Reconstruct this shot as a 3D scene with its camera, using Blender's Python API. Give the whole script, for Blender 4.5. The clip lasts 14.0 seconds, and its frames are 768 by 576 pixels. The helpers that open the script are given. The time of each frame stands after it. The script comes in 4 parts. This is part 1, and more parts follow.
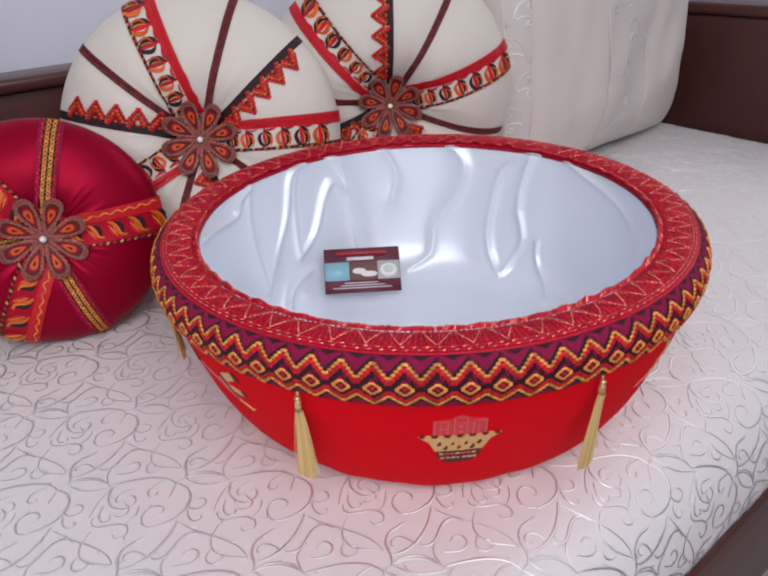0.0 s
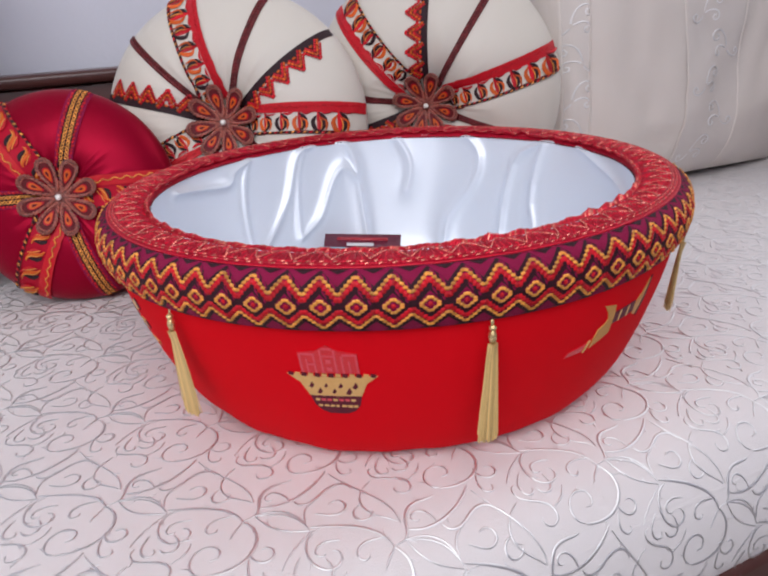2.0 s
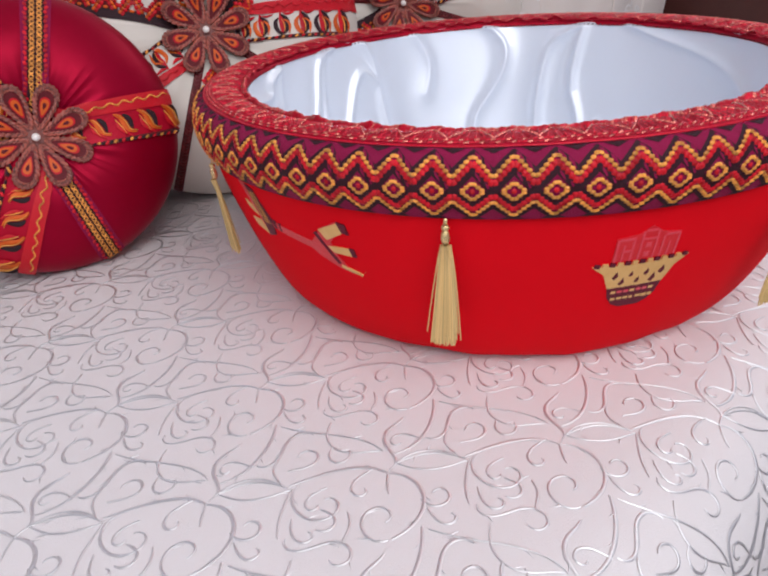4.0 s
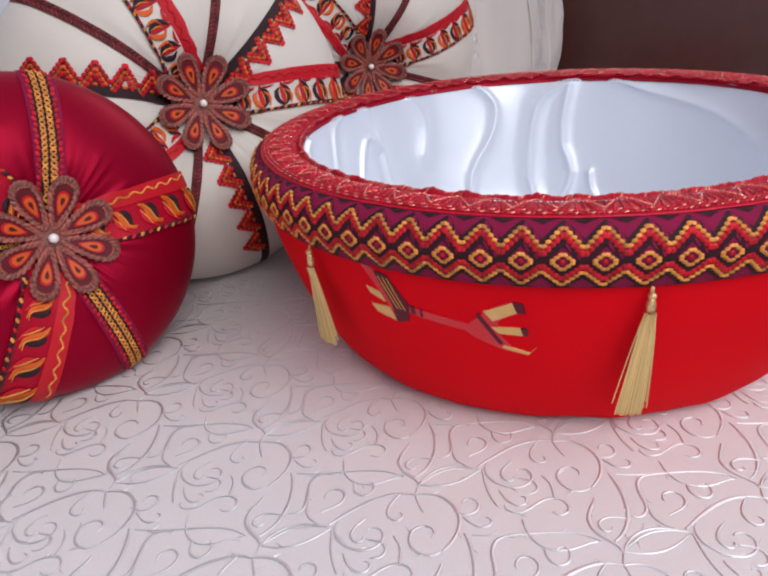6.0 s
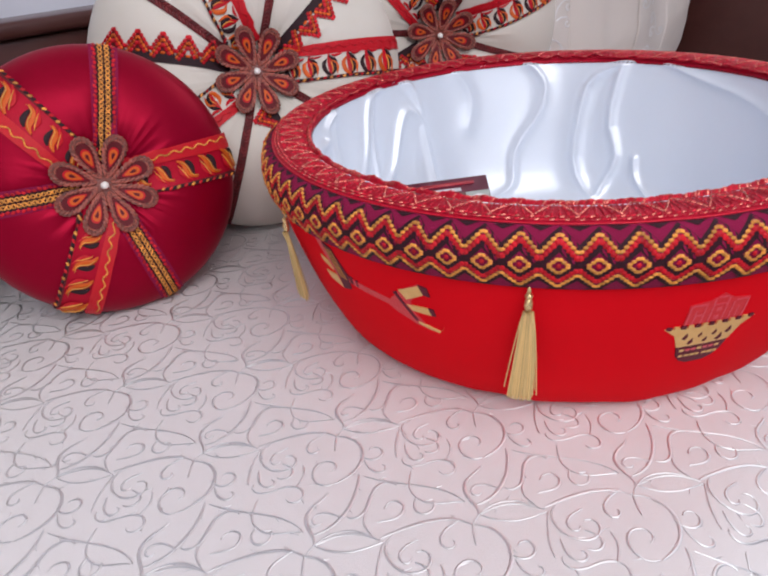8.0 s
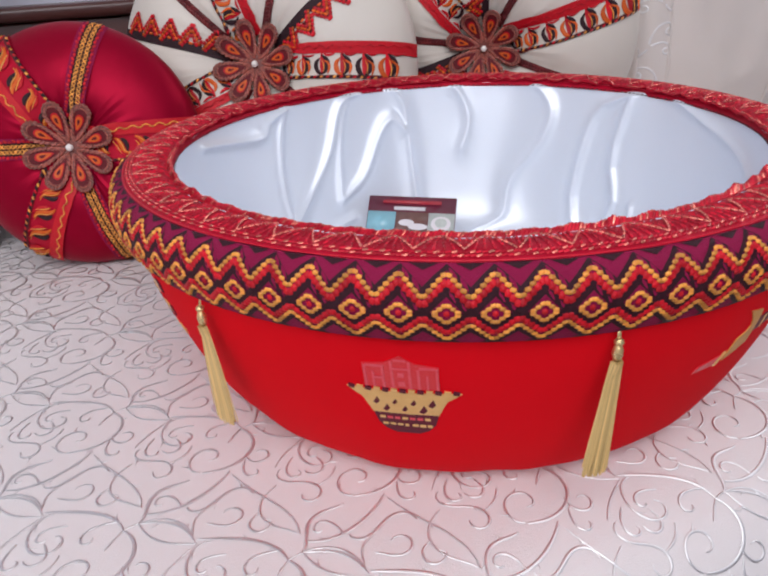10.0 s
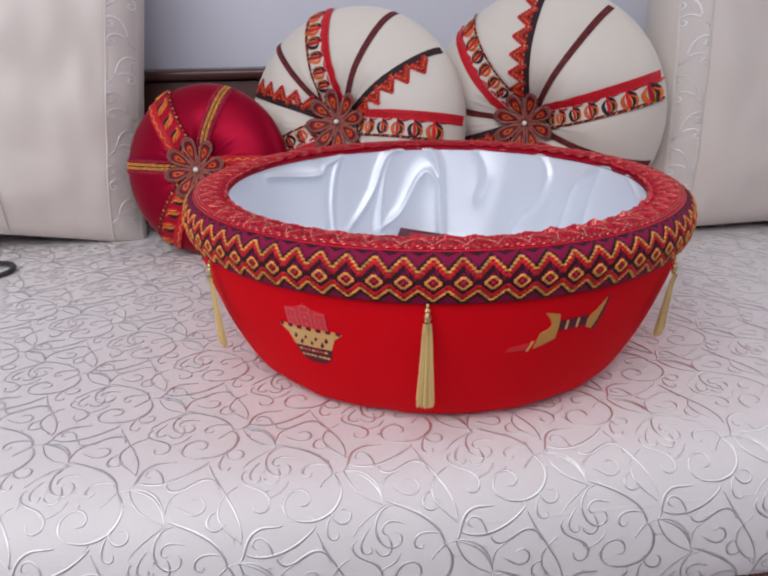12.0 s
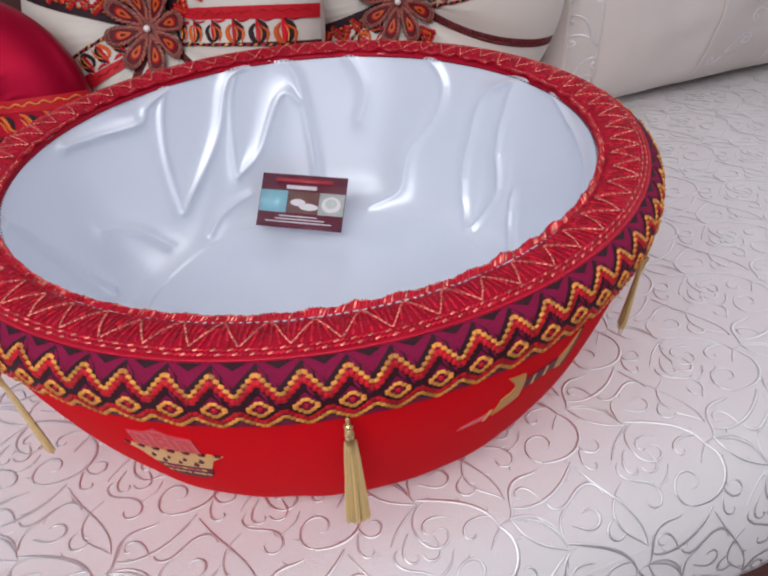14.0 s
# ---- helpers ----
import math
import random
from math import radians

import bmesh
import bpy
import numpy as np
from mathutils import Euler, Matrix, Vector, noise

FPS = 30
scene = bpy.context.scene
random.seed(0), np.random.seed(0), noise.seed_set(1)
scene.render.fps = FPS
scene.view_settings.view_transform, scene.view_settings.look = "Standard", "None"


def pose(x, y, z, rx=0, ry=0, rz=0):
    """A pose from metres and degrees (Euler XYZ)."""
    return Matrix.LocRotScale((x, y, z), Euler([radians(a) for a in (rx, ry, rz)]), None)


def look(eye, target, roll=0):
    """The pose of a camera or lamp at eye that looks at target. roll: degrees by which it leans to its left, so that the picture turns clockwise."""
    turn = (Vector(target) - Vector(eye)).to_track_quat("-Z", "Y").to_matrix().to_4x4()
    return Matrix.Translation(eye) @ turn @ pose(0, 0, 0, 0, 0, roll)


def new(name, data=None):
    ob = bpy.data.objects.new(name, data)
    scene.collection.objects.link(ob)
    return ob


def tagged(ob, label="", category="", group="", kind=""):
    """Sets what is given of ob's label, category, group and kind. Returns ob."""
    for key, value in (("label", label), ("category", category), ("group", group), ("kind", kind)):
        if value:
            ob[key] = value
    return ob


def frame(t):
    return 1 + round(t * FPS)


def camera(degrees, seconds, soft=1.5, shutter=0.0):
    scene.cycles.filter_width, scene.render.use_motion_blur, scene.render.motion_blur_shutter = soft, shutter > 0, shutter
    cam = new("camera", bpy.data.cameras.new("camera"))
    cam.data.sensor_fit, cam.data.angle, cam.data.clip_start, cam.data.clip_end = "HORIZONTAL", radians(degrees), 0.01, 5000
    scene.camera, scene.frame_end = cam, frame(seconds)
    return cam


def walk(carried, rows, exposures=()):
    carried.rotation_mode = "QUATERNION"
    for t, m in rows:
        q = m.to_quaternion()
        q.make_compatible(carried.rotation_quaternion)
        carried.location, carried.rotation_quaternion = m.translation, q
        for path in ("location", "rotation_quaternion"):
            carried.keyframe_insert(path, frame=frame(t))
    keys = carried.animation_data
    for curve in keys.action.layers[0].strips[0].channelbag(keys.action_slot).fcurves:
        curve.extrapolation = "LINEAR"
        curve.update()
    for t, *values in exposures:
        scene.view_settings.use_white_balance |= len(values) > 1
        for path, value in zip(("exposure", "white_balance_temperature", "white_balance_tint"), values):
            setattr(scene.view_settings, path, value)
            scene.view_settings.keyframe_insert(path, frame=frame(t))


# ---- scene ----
cam = camera(61.3, 14.0, soft=2.2)
PATH = [
    (0, (-0.372, -0.425, 0.398), (0.68, 0.966, -0.58), -3.0),
    (0.5, (-0.382, -0.433, 0.371), (0.645, 1.074, -0.449), -2.4),
    (1, (-0.336, -0.46, 0.31), (0.545, 1.147, -0.49), -3.7),
    (1.5, (-0.268, -0.487, 0.293), (0.502, 1.18, -0.5), -4.9),
    (2, (-0.238, -0.519, 0.291), (0.5, 1.174, -0.476), -3.9),
    (2.5, (-0.278, -0.498, 0.289), (0.656, 1.077, -0.514), -3.9),
    (3, (-0.351, -0.441, 0.29), (0.636, 1.095, -0.528), -4.6),
    (3.5, (-0.401, -0.384, 0.285), (0.687, 1.047, -0.593), -4.9),
    (4, (-0.454, -0.314, 0.263), (0.751, 0.952, -0.71), -4.9),
    (4.2, (-0.474, -0.286, 0.245), (0.812, 0.936, -0.678), -4.4),
    (6.3, (-0.532, -0.144, 0.292), (1.005, 0.766, -0.606), -5.3),
    (6.5, (-0.525, -0.155, 0.299), (1.004, 0.733, -0.635), -5.0),
    (7, (-0.527, -0.205, 0.307), (0.888, 0.811, -0.676), -5.3),
    (7.2, (-0.526, -0.224, 0.314), (0.841, 0.854, -0.669), -5.5),
    (9.5, (-0.304, -0.381, 0.291), (0.521, 1.17, -0.665), -3.7),
    (10, (-0.233, -0.424, 0.279), (0.423, 1.235, -0.626), -3.3),
    (10.5, (-0.158, -0.45, 0.269), (0.385, 1.255, -0.625), -3.1),
    (11, (-0.116, -0.523, 0.276), (0.28, 1.269, -0.519), -3.5),
    (11.4, (-0.125, -0.591, 0.293), (0.084, 1.254, -0.45), -2.0),
    (11.5, (-0.124, -0.6, 0.293), (0.064, 1.25, -0.443), -1.7),
    (12, (-0.127, -0.646, 0.305), (0.093, 1.2, -0.432), -1.0),
    (12.5, (-0.113, -0.659, 0.302), (0.175, 1.185, -0.415), -0.7),
    (13, (-0.098, -0.64, 0.292), (0.174, 1.21, -0.418), -1.3),
    (13.5, (-0.08, -0.564, 0.295), (0.285, 1.203, -0.568), -4.6),
    (14, (-0.093, -0.438, 0.353), (0.422, 1.087, -0.834), -4.4),
]
walk(cam, [(t, look(eye, target, roll)) for t, eye, target, roll in PATH],
     exposures=((0, -0.15), (3, -0.02), (6.5, 0.0), (9.5, -0.02), (11, -0.12), (12.5, -0.22), (14, -0.15)))

# ---- light ----
world = bpy.data.worlds.new("world")
scene.world = world
world.use_nodes = True
wn = world.node_tree.nodes
sky = wn.new("ShaderNodeTexSky")
sky.sky_type, sky.sun_disc = "NISHITA", False
sky.sun_elevation, sky.sun_rotation = radians(40), radians(100)
wn["Background"].inputs[1].default_value = 0.12
world.node_tree.links.new(sky.outputs[0], wn["Background"].inputs[0])


def area_lamp(name, eye, target, sx, sy, watts, colour):
    data = bpy.data.lights.new(name, "AREA")
    data.shape, data.size, data.size_y, data.energy, data.color = "RECTANGLE", sx, sy, watts, colour
    ob = new(name, data)
    ob.matrix_world = look(eye, target)
    return ob


# Unseen windows: right and corner set by highlights, front lamp assumed to brighten seat.
area_lamp("window_daylight", (1.78, 0.07, 1.42), (0.0, 0.07, 1.42), 0.92, 1.2, 4.6, (1.0, 0.98, 0.98))
area_lamp("window_daylight_corner", (1.37, 0.60, 1.42), (1.37, 0.0, 1.42), 0.64, 1.2, 3.2, (1.0, 0.98, 0.98))
area_lamp("assumed_window_front", (-0.82, -1.23, 1.40), (-0.45, 0.0, 0.1), 1.85, 1.2, 33, (1.0, 0.985, 1.0))


# ---- materials ----
def material(name, colour, colour2=None, rough=0.5, metal=0.0, scale=40.0, bump=0.1, bump_scale=None, rough2=None,
             sheen=0.0, coat=0.0, stretch=(1, 1, 1), aniso=0.0, aniso_turn=0.0, weave=None, random_tint=0.0, spec=0.5, depth=0.001, sheen_rough=0.4):
    m = bpy.data.materials.new(name)
    m.use_nodes = True
    nt = m.node_tree
    p = nt.nodes["Principled BSDF"]
    link = nt.links.new
    colour2 = colour2 or tuple(c * 0.82 for c in colour)
    coord = nt.nodes.new("ShaderNodeTexCoord")
    mapping = nt.nodes.new("ShaderNodeMapping")
    mapping.inputs["Scale"].default_value = stretch
    link(coord.outputs["Object"], mapping.inputs[0])
    n1 = nt.nodes.new("ShaderNodeTexNoise")
    n1.inputs["Scale"].default_value, n1.inputs["Detail"].default_value = scale, 5
    n2 = nt.nodes.new("ShaderNodeTexNoise")
    n2.inputs["Scale"].default_value, n2.inputs["Detail"].default_value = bump_scale or scale * 12, 3
    for n in (n1, n2):
        link(mapping.outputs[0], n.inputs["Vector"])
    ramp = nt.nodes.new("ShaderNodeMix")
    ramp.data_type = "RGBA"
    ramp.inputs["A"].default_value, ramp.inputs["B"].default_value = (*colour, 1), (*colour2, 1)
    add = nt.nodes.new("ShaderNodeMath")
    add.operation = "MULTIPLY_ADD"
    add.inputs[1].default_value, add.inputs[2].default_value = 0.35, 0.0
    link(n2.outputs["Fac"], add.inputs[0])
    tot = nt.nodes.new("ShaderNodeMath")
    tot.operation = "MULTIPLY_ADD"
    tot.inputs[1].default_value = 0.75
    link(n1.outputs["Fac"], tot.inputs[0])
    link(add.outputs[0], tot.inputs[2])
    link(tot.outputs[0], ramp.inputs["Factor"])
    out = ramp.outputs["Result"]
    if random_tint:
        info = nt.nodes.new("ShaderNodeNewGeometry")
        hsv = nt.nodes.new("ShaderNodeHueSaturation")
        mr = nt.nodes.new("ShaderNodeMapRange")
        mr.inputs["To Min"].default_value, mr.inputs["To Max"].default_value = 1 - random_tint, 1 + random_tint
        link(info.outputs["Random Per Island"], mr.inputs[0])
        link(mr.outputs[0], hsv.inputs["Value"])
        link(out, hsv.inputs["Color"])
        out = hsv.outputs[0]
    link(out, p.inputs["Base Color"])
    rr = nt.nodes.new("ShaderNodeMapRange")
    rr.inputs["To Min"].default_value, rr.inputs["To Max"].default_value = rough, rough2 if rough2 is not None else min(1, rough + 0.12)
    link(n1.outputs["Fac"], rr.inputs[0])
    link(rr.outputs[0], p.inputs["Roughness"])
    p.inputs["Metallic"].default_value = metal
    p.inputs["Sheen Weight"].default_value = sheen
    p.inputs["Sheen Roughness"].default_value = sheen_rough
    p.inputs["Coat Weight"].default_value = coat
    p.inputs["Coat Roughness"].default_value = 0.15
    p.inputs["Specular IOR Level"].default_value = spec
    if aniso:
        p.inputs["Anisotropic"].default_value, p.inputs["Anisotropic Rotation"].default_value = aniso, aniso_turn
        if weave:
            tangent = nt.nodes.new("ShaderNodeCombineXYZ")
            for i in range(3):
                tangent.inputs[i].default_value = weave[i]
        else:
            tangent = nt.nodes.new("ShaderNodeTangent")
            tangent.direction_type, tangent.axis = "RADIAL", "Z"
        link(tangent.outputs[0], p.inputs["Tangent"])
    b = nt.nodes.new("ShaderNodeBump")
    b.inputs["Strength"].default_value, b.inputs["Distance"].default_value = bump, depth
    link(n2.outputs["Fac"], b.inputs["Height"])
    link(b.outputs[0], p.inputs["Normal"])
    return m


RED = material("red_felt", (0.78, 0.004, 0.012), (0.70, 0.003, 0.010), 0.7, bump=0.25, scale=9, bump_scale=900, spec=0.06)
RIM_RED = material("red_satin_rim", (0.50, 0.005, 0.030), (0.38, 0.004, 0.021), 0.42, metal=0.15, bump=0.35, scale=60, bump_scale=500, spec=0.15)
LACE_RED = material("red_lurex_thread", (0.64, 0.010, 0.036), (0.42, 0.005, 0.020), 0.34, metal=0.12, bump=0.3, scale=200, random_tint=0.4, spec=0.3)
# pale thread colour, also standing in for the rim's pink highlights
LACE_PINK = material("rose_gold_glint_thread", (0.90, 0.32, 0.22), (0.74, 0.10, 0.09), 0.2, metal=0.4, bump=0.2, scale=300, random_tint=0.4, coat=0.4)
BAND = material("plum_woven_band", (0.32, 0.008, 0.068), (0.20, 0.005, 0.042), 0.7, bump=0.7, scale=50, bump_scale=1400, spec=0.2)
BLACK = material("black_thread", (0.022, 0.008, 0.012), (0.034, 0.012, 0.017), 0.6, bump=0.5, scale=80, bump_scale=1200, spec=0.3)
BAND_DARK = material("dark_maroon_thread", (0.024, 0.005, 0.010), (0.040, 0.007, 0.014), 0.6, bump=0.5, scale=80, bump_scale=1200, spec=0.25)
YELLOW = material("yellow_thread", (0.88, 0.42, 0.075), (0.62, 0.19, 0.025), 0.34, bump=0.5, scale=220, bump_scale=1800, random_tint=0.35, spec=0.5)
ORANGE = material("orange_thread", (0.74, 0.15, 0.012), (0.52, 0.06, 0.008), 0.4, bump=0.4, scale=180, bump_scale=1500, random_tint=0.35, spec=0.35)
SCARLET = material("scarlet_thread", (0.64, 0.008, 0.020), (0.44, 0.005, 0.014), 0.42, bump=0.4, scale=150, bump_scale=1500, random_tint=0.3, spec=0.3)
MAROON = material("maroon_braid", (0.16, 0.010, 0.016), (0.085, 0.006, 0.010), 0.5, bump=0.6, scale=120, bump_scale=1300, random_tint=0.3, spec=0.3)
BROWN = material("brown_braid", (0.40, 0.105, 0.070), (0.19, 0.030, 0.022), 0.30, bump=0.6, scale=260, bump_scale=1300, random_tint=0.6, spec=0.8)
SATIN = material("white_satin", (0.77, 0.81, 0.88), (0.72, 0.77, 0.86), 0.28, scale=14, bump=0.03, bump_scale=700, rough2=0.35, spec=0.8, metal=0.2, aniso=0.8, aniso_turn=0.25)
GOLD = material("gold_tassel_thread", (0.84, 0.60, 0.27), (0.70, 0.46, 0.17), 0.34, metal=0.0, bump=0.3, scale=60, bump_scale=900, stretch=(6, 6, 0.4), random_tint=0.25)
GOLD_CAP = material("gold_bead", (0.85, 0.68, 0.36), (0.7, 0.5, 0.22), 0.22, metal=0.8, bump=0.3, scale=200)
CREAM = material("cream_cotton", (0.70, 0.65, 0.58), (0.645, 0.595, 0.53), 0.55, bump=0.25, scale=6, bump_scale=900, sheen=0.15)
VELVET = material("crimson_satin", (0.34, 0.001, 0.026), (0.24, 0.001, 0.016), 0.36, metal=0.5, bump=0.2, scale=14, bump_scale=160, rough2=0.50, spec=0.1)
PILLOW = material("ivory_pillow_satin", (0.685, 0.62, 0.575), (0.63, 0.565, 0.525), 0.38, bump=0.12, scale=7, bump_scale=800, sheen=0.15)
LACE = material("silver_embroidery", (0.80, 0.78, 0.78), (0.70, 0.68, 0.68), 0.3, metal=0.3, bump=0.3, scale=200, random_tint=0.15)
SHEER = material("ivory_sheer_strip", (0.66, 0.60, 0.565), (0.61, 0.555, 0.525), 0.4, bump=0.3, scale=30, bump_scale=1200)
SEAT = material("ivory_damask", (0.79, 0.755, 0.76), (0.73, 0.695, 0.70), 0.42, bump=0.25, scale=8, bump_scale=1100, rough2=0.52, spec=0.28)
SCROLL = material("silver_scroll_thread", (0.90, 0.89, 0.90), (0.76, 0.75, 0.76), 0.50, metal=0.9, spec=0.8, bump=0.08, scale=300, bump_scale=1600, rough2=0.58, aniso=0.75, weave=(0.9, 0.43, 0))
WOOD = material("dark_mahogany", (0.095, 0.030, 0.025), (0.050, 0.015, 0.013), 0.32, bump=0.12, scale=5, bump_scale=60, stretch=(0.6, 6, 6), coat=0.35, spec=0.3)
WALL = material("pale_lilac_paint", (0.68, 0.68, 0.76), (0.65, 0.65, 0.73), 0.8, bump=0.15, scale=3, bump_scale=180)
CEIL = material("white_ceiling_paint", (0.8, 0.8, 0.8), (0.77, 0.77, 0.77), 0.85, bump=0.1, scale=3, bump_scale=200)
CARPET = material("speckled_carpet", (0.55, 0.50, 0.46), (0.30, 0.27, 0.25), 0.95, bump=0.8, scale=120, bump_scale=400, depth=0.004)
DARK_BRAID = material("dark_red_braid", (0.20, 0.018, 0.020), (0.09, 0.008, 0.010), 0.4, bump=0.5, scale=200, bump_scale=1300, random_tint=0.5, spec=0.5)
PEARL = material("pearl", (0.9, 0.86, 0.82), (0.85, 0.8, 0.76), 0.15, bump=0.02, scale=20, coat=0.6)
CARD_RED = material("wine_card_print", (0.16, 0.012, 0.035), (0.12, 0.010, 0.03), 0.25, bump=0.02, scale=60, coat=0.4)
CARD_BLUE = material("blue_card_print", (0.30, 0.55, 0.62), (0.20, 0.45, 0.55), 0.25, bump=0.02, scale=80, coat=0.4)
CARD_BROWN = material("brown_card_print", (0.12, 0.05, 0.04), (0.22, 0.10, 0.08), 0.25, bump=0.02, scale=300, coat=0.4)
CARD_GREY = material("grey_card_print", (0.35, 0.38, 0.35), (0.60, 0.62, 0.58), 0.25, bump=0.02, scale=260, coat=0.4)
CARD_WHITE = material("white_card_print", (0.75, 0.70, 0.72), (0.65, 0.60, 0.62), 0.3, bump=0.02, scale=200, coat=0.4)
CARD_SCARLET = material("red_card_print", (0.45, 0.02, 0.03), (0.35, 0.015, 0.03), 0.3, bump=0.02, scale=200, coat=0.4)
PATCH_CREAM = material("cream_print_cloth", (0.84, 0.56, 0.22), (0.66, 0.34, 0.09), 0.32, metal=0.15, bump=0.3, scale=160, bump_scale=900)
PATCH_OCHRE = material("ochre_print_cloth", (0.66, 0.33, 0.075), (0.54, 0.24, 0.05), 0.4, bump=0.2, scale=60, bump_scale=900, spec=0.3)
PATCH_DARK = material("dark_print_cloth", (0.060, 0.010, 0.022), (0.17, 0.014, 0.03), 0.5, bump=0.2, scale=260, bump_scale=900, spec=0.2)
# pink for printed dashes, and for bars where it paints the red foil's glint
PATCH_PINK = material("pink_print_glint_cloth", (0.80, 0.09, 0.13), (0.66, 0.02, 0.04), 0.28, bump=0.5, scale=240, bump_scale=700, coat=0.3)
PATCH_ROSE = material("rose_foil_cloth", (0.72, 0.010, 0.022), (0.64, 0.008, 0.018), 0.3, bump=0.3, scale=90, bump_scale=700, coat=0.3, spec=0.4)
BLACK_PLASTIC = material("black_plastic", (0.02, 0.02, 0.022), (0.03, 0.03, 0.03), 0.35, bump=0.1, scale=50)


# ---- mesh helpers ----
def mesh_of(name, verts, faces, smooth=True):
    me = bpy.data.meshes.new(name)
    me.from_pydata([tuple(map(float, v)) for v in verts], [], faces)
    me.polygons.foreach_set("use_smooth", [smooth] * len(me.polygons))
    me.update()
    return me


def part(name, me, mat, parent, label="", smooth=True):
    if isinstance(me, bmesh.types.BMesh):
        bm, me = me, bpy.data.meshes.new(name)
        bm.to_mesh(me)
        bm.free()
        me.polygons.foreach_set("use_smooth", [smooth] * len(me.polygons))
    if not me.materials:
        me.materials.append(mat)
    ob = new(name, me)
    ob.parent = parent
    if label:
        ob["label"] = label
    return ob


def thing(name, m, label, category, group="", kind=""):
    ob = new(name)
    ob.empty_display_size = 0.05
    ob.matrix_world = m
    return tagged(ob, label, category, group, kind)


def solid(name, me, mat, label="", category="", kind="structure", smooth=False):
    ob = part(name, me, mat, None, "", smooth)
    return tagged(ob, label, category, "", kind)


def box(x0, x1, y0, y1, z0, z1, bevel=0.0, seg=3):
    bm = bmesh.new()
    bmesh.ops.create_cube(bm, size=1)
    bmesh.ops.scale(bm, vec=(x1 - x0, y1 - y0, z1 - z0), verts=bm.verts)
    bmesh.ops.translate(bm, vec=((x0 + x1) / 2, (y0 + y1) / 2, (z0 + z1) / 2), verts=bm.verts)
    if bevel:
        bmesh.ops.bevel(bm, geom=bm.edges[:], offset=bevel, segments=seg, affect="EDGES", profile=0.5)
    return bm


def grid(name, fn, us, vs, close_u=False):
    """A sheet of quads over fn(u, v)."""
    verts = [fn(u, v) for v in vs for u in us]
    nu, nv = len(us), len(vs)
    faces = []
    for j in range(nv - 1):
        for i in range(nu if close_u else nu - 1):
            k = (i + 1) % nu
            faces.append((j * nu + i, j * nu + k, (j + 1) * nu + k, (j + 1) * nu + i))
    return mesh_of(name, verts, faces)


class Pile:
    """Verts and faces of many small pieces in one mesh."""

    def __init__(self):
        self.v, self.f = [], []

    def stitch(self, a, b, n, width, height, taper=0.22):
        """A raised thread from a to b on a surface with normal n."""
        d = b - a
        ln = d.length
        d = d / ln
        s = n.cross(d).normalized() * width / 2
        k = len(self.v)
        q = d * ln * taper
        self.v += [a, a + q + s, a + q - s, b - q + s, b - q - s, b, a + q + n * height, b - q + n * height]
        self.f += [(k, k + 1, k + 6), (k, k + 6, k + 2), (k + 1, k + 3, k + 7, k + 6), (k + 2, k + 6, k + 7, k + 4),
                   (k + 3, k + 5, k + 7), (k + 4, k + 7, k + 5)]

    def strip(self, left, right, mid=None):
        k, n = len(self.v), len(left)
        if mid is None:
            for a, b in zip(left, right):
                self.v += [a, b]
            self.f += [(k + 2 * i, k + 2 * i + 1, k + 2 * i + 3, k + 2 * i + 2) for i in range(n - 1)]
        else:
            for a, c, b in zip(left, mid, right):
                self.v += [a, c, b]
            for i in range(n - 1):
                o = k + 3 * i
                self.f += [(o, o + 1, o + 4, o + 3), (o + 1, o + 2, o + 5, o + 4)]

    def poly(self, pts):
        k = len(self.v)
        self.v += list(pts)
        self.f.append(tuple(range(k, k + len(pts))))

    def mesh(self, name, smooth=True):
        return mesh_of(name, self.v, self.f, smooth)


def interp(pts, s):
    """A point on a smooth line through pts (two numbers each), s from 0 to 1."""
    n = len(pts) - 1
    x = min(max(s, 0.0), 1.0) * n
    i = min(int(x), n - 1)
    t = x - i
    p0, p1, p2, p3 = pts[max(i - 1, 0)], pts[i], pts[i + 1], pts[min(i + 2, n)]
    return tuple(0.5 * (2 * b + (c - a) * t + (2 * a - 5 * b + 4 * c - d) * t * t + (3 * b - a - 3 * c + d) * t ** 3)
                 for a, b, c, d in zip(p0, p1, p2, p3))


def linspace(a, b, n):
    return [a + (b - a) * i / (n - 1) for i in range(n)]


# ---- the room ----
FLOOR_Z, CEIL_Z = -0.43, 2.2
X0, X1, Y0, Y1 = -2.4, 1.8, -1.3, 0.62
solid("floor", box(X0, X1, Y0, Y1, FLOOR_Z - 0.1, FLOOR_Z), CARPET, "pale speckled carpet covering the floor", "floor")
# ceiling, left wall and front wall are out of view, added to bounce light
solid("ceiling", box(X0, X1, Y0, Y1, CEIL_Z, CEIL_Z + 0.1), CEIL, "unseen white ceiling added to bounce light", "ceiling")
solid("bounce_wall_left", box(X0 - 0.15, X0, Y0, Y1, FLOOR_Z, CEIL_Z), WALL, "unseen pale side wall added to bounce light", "wall")


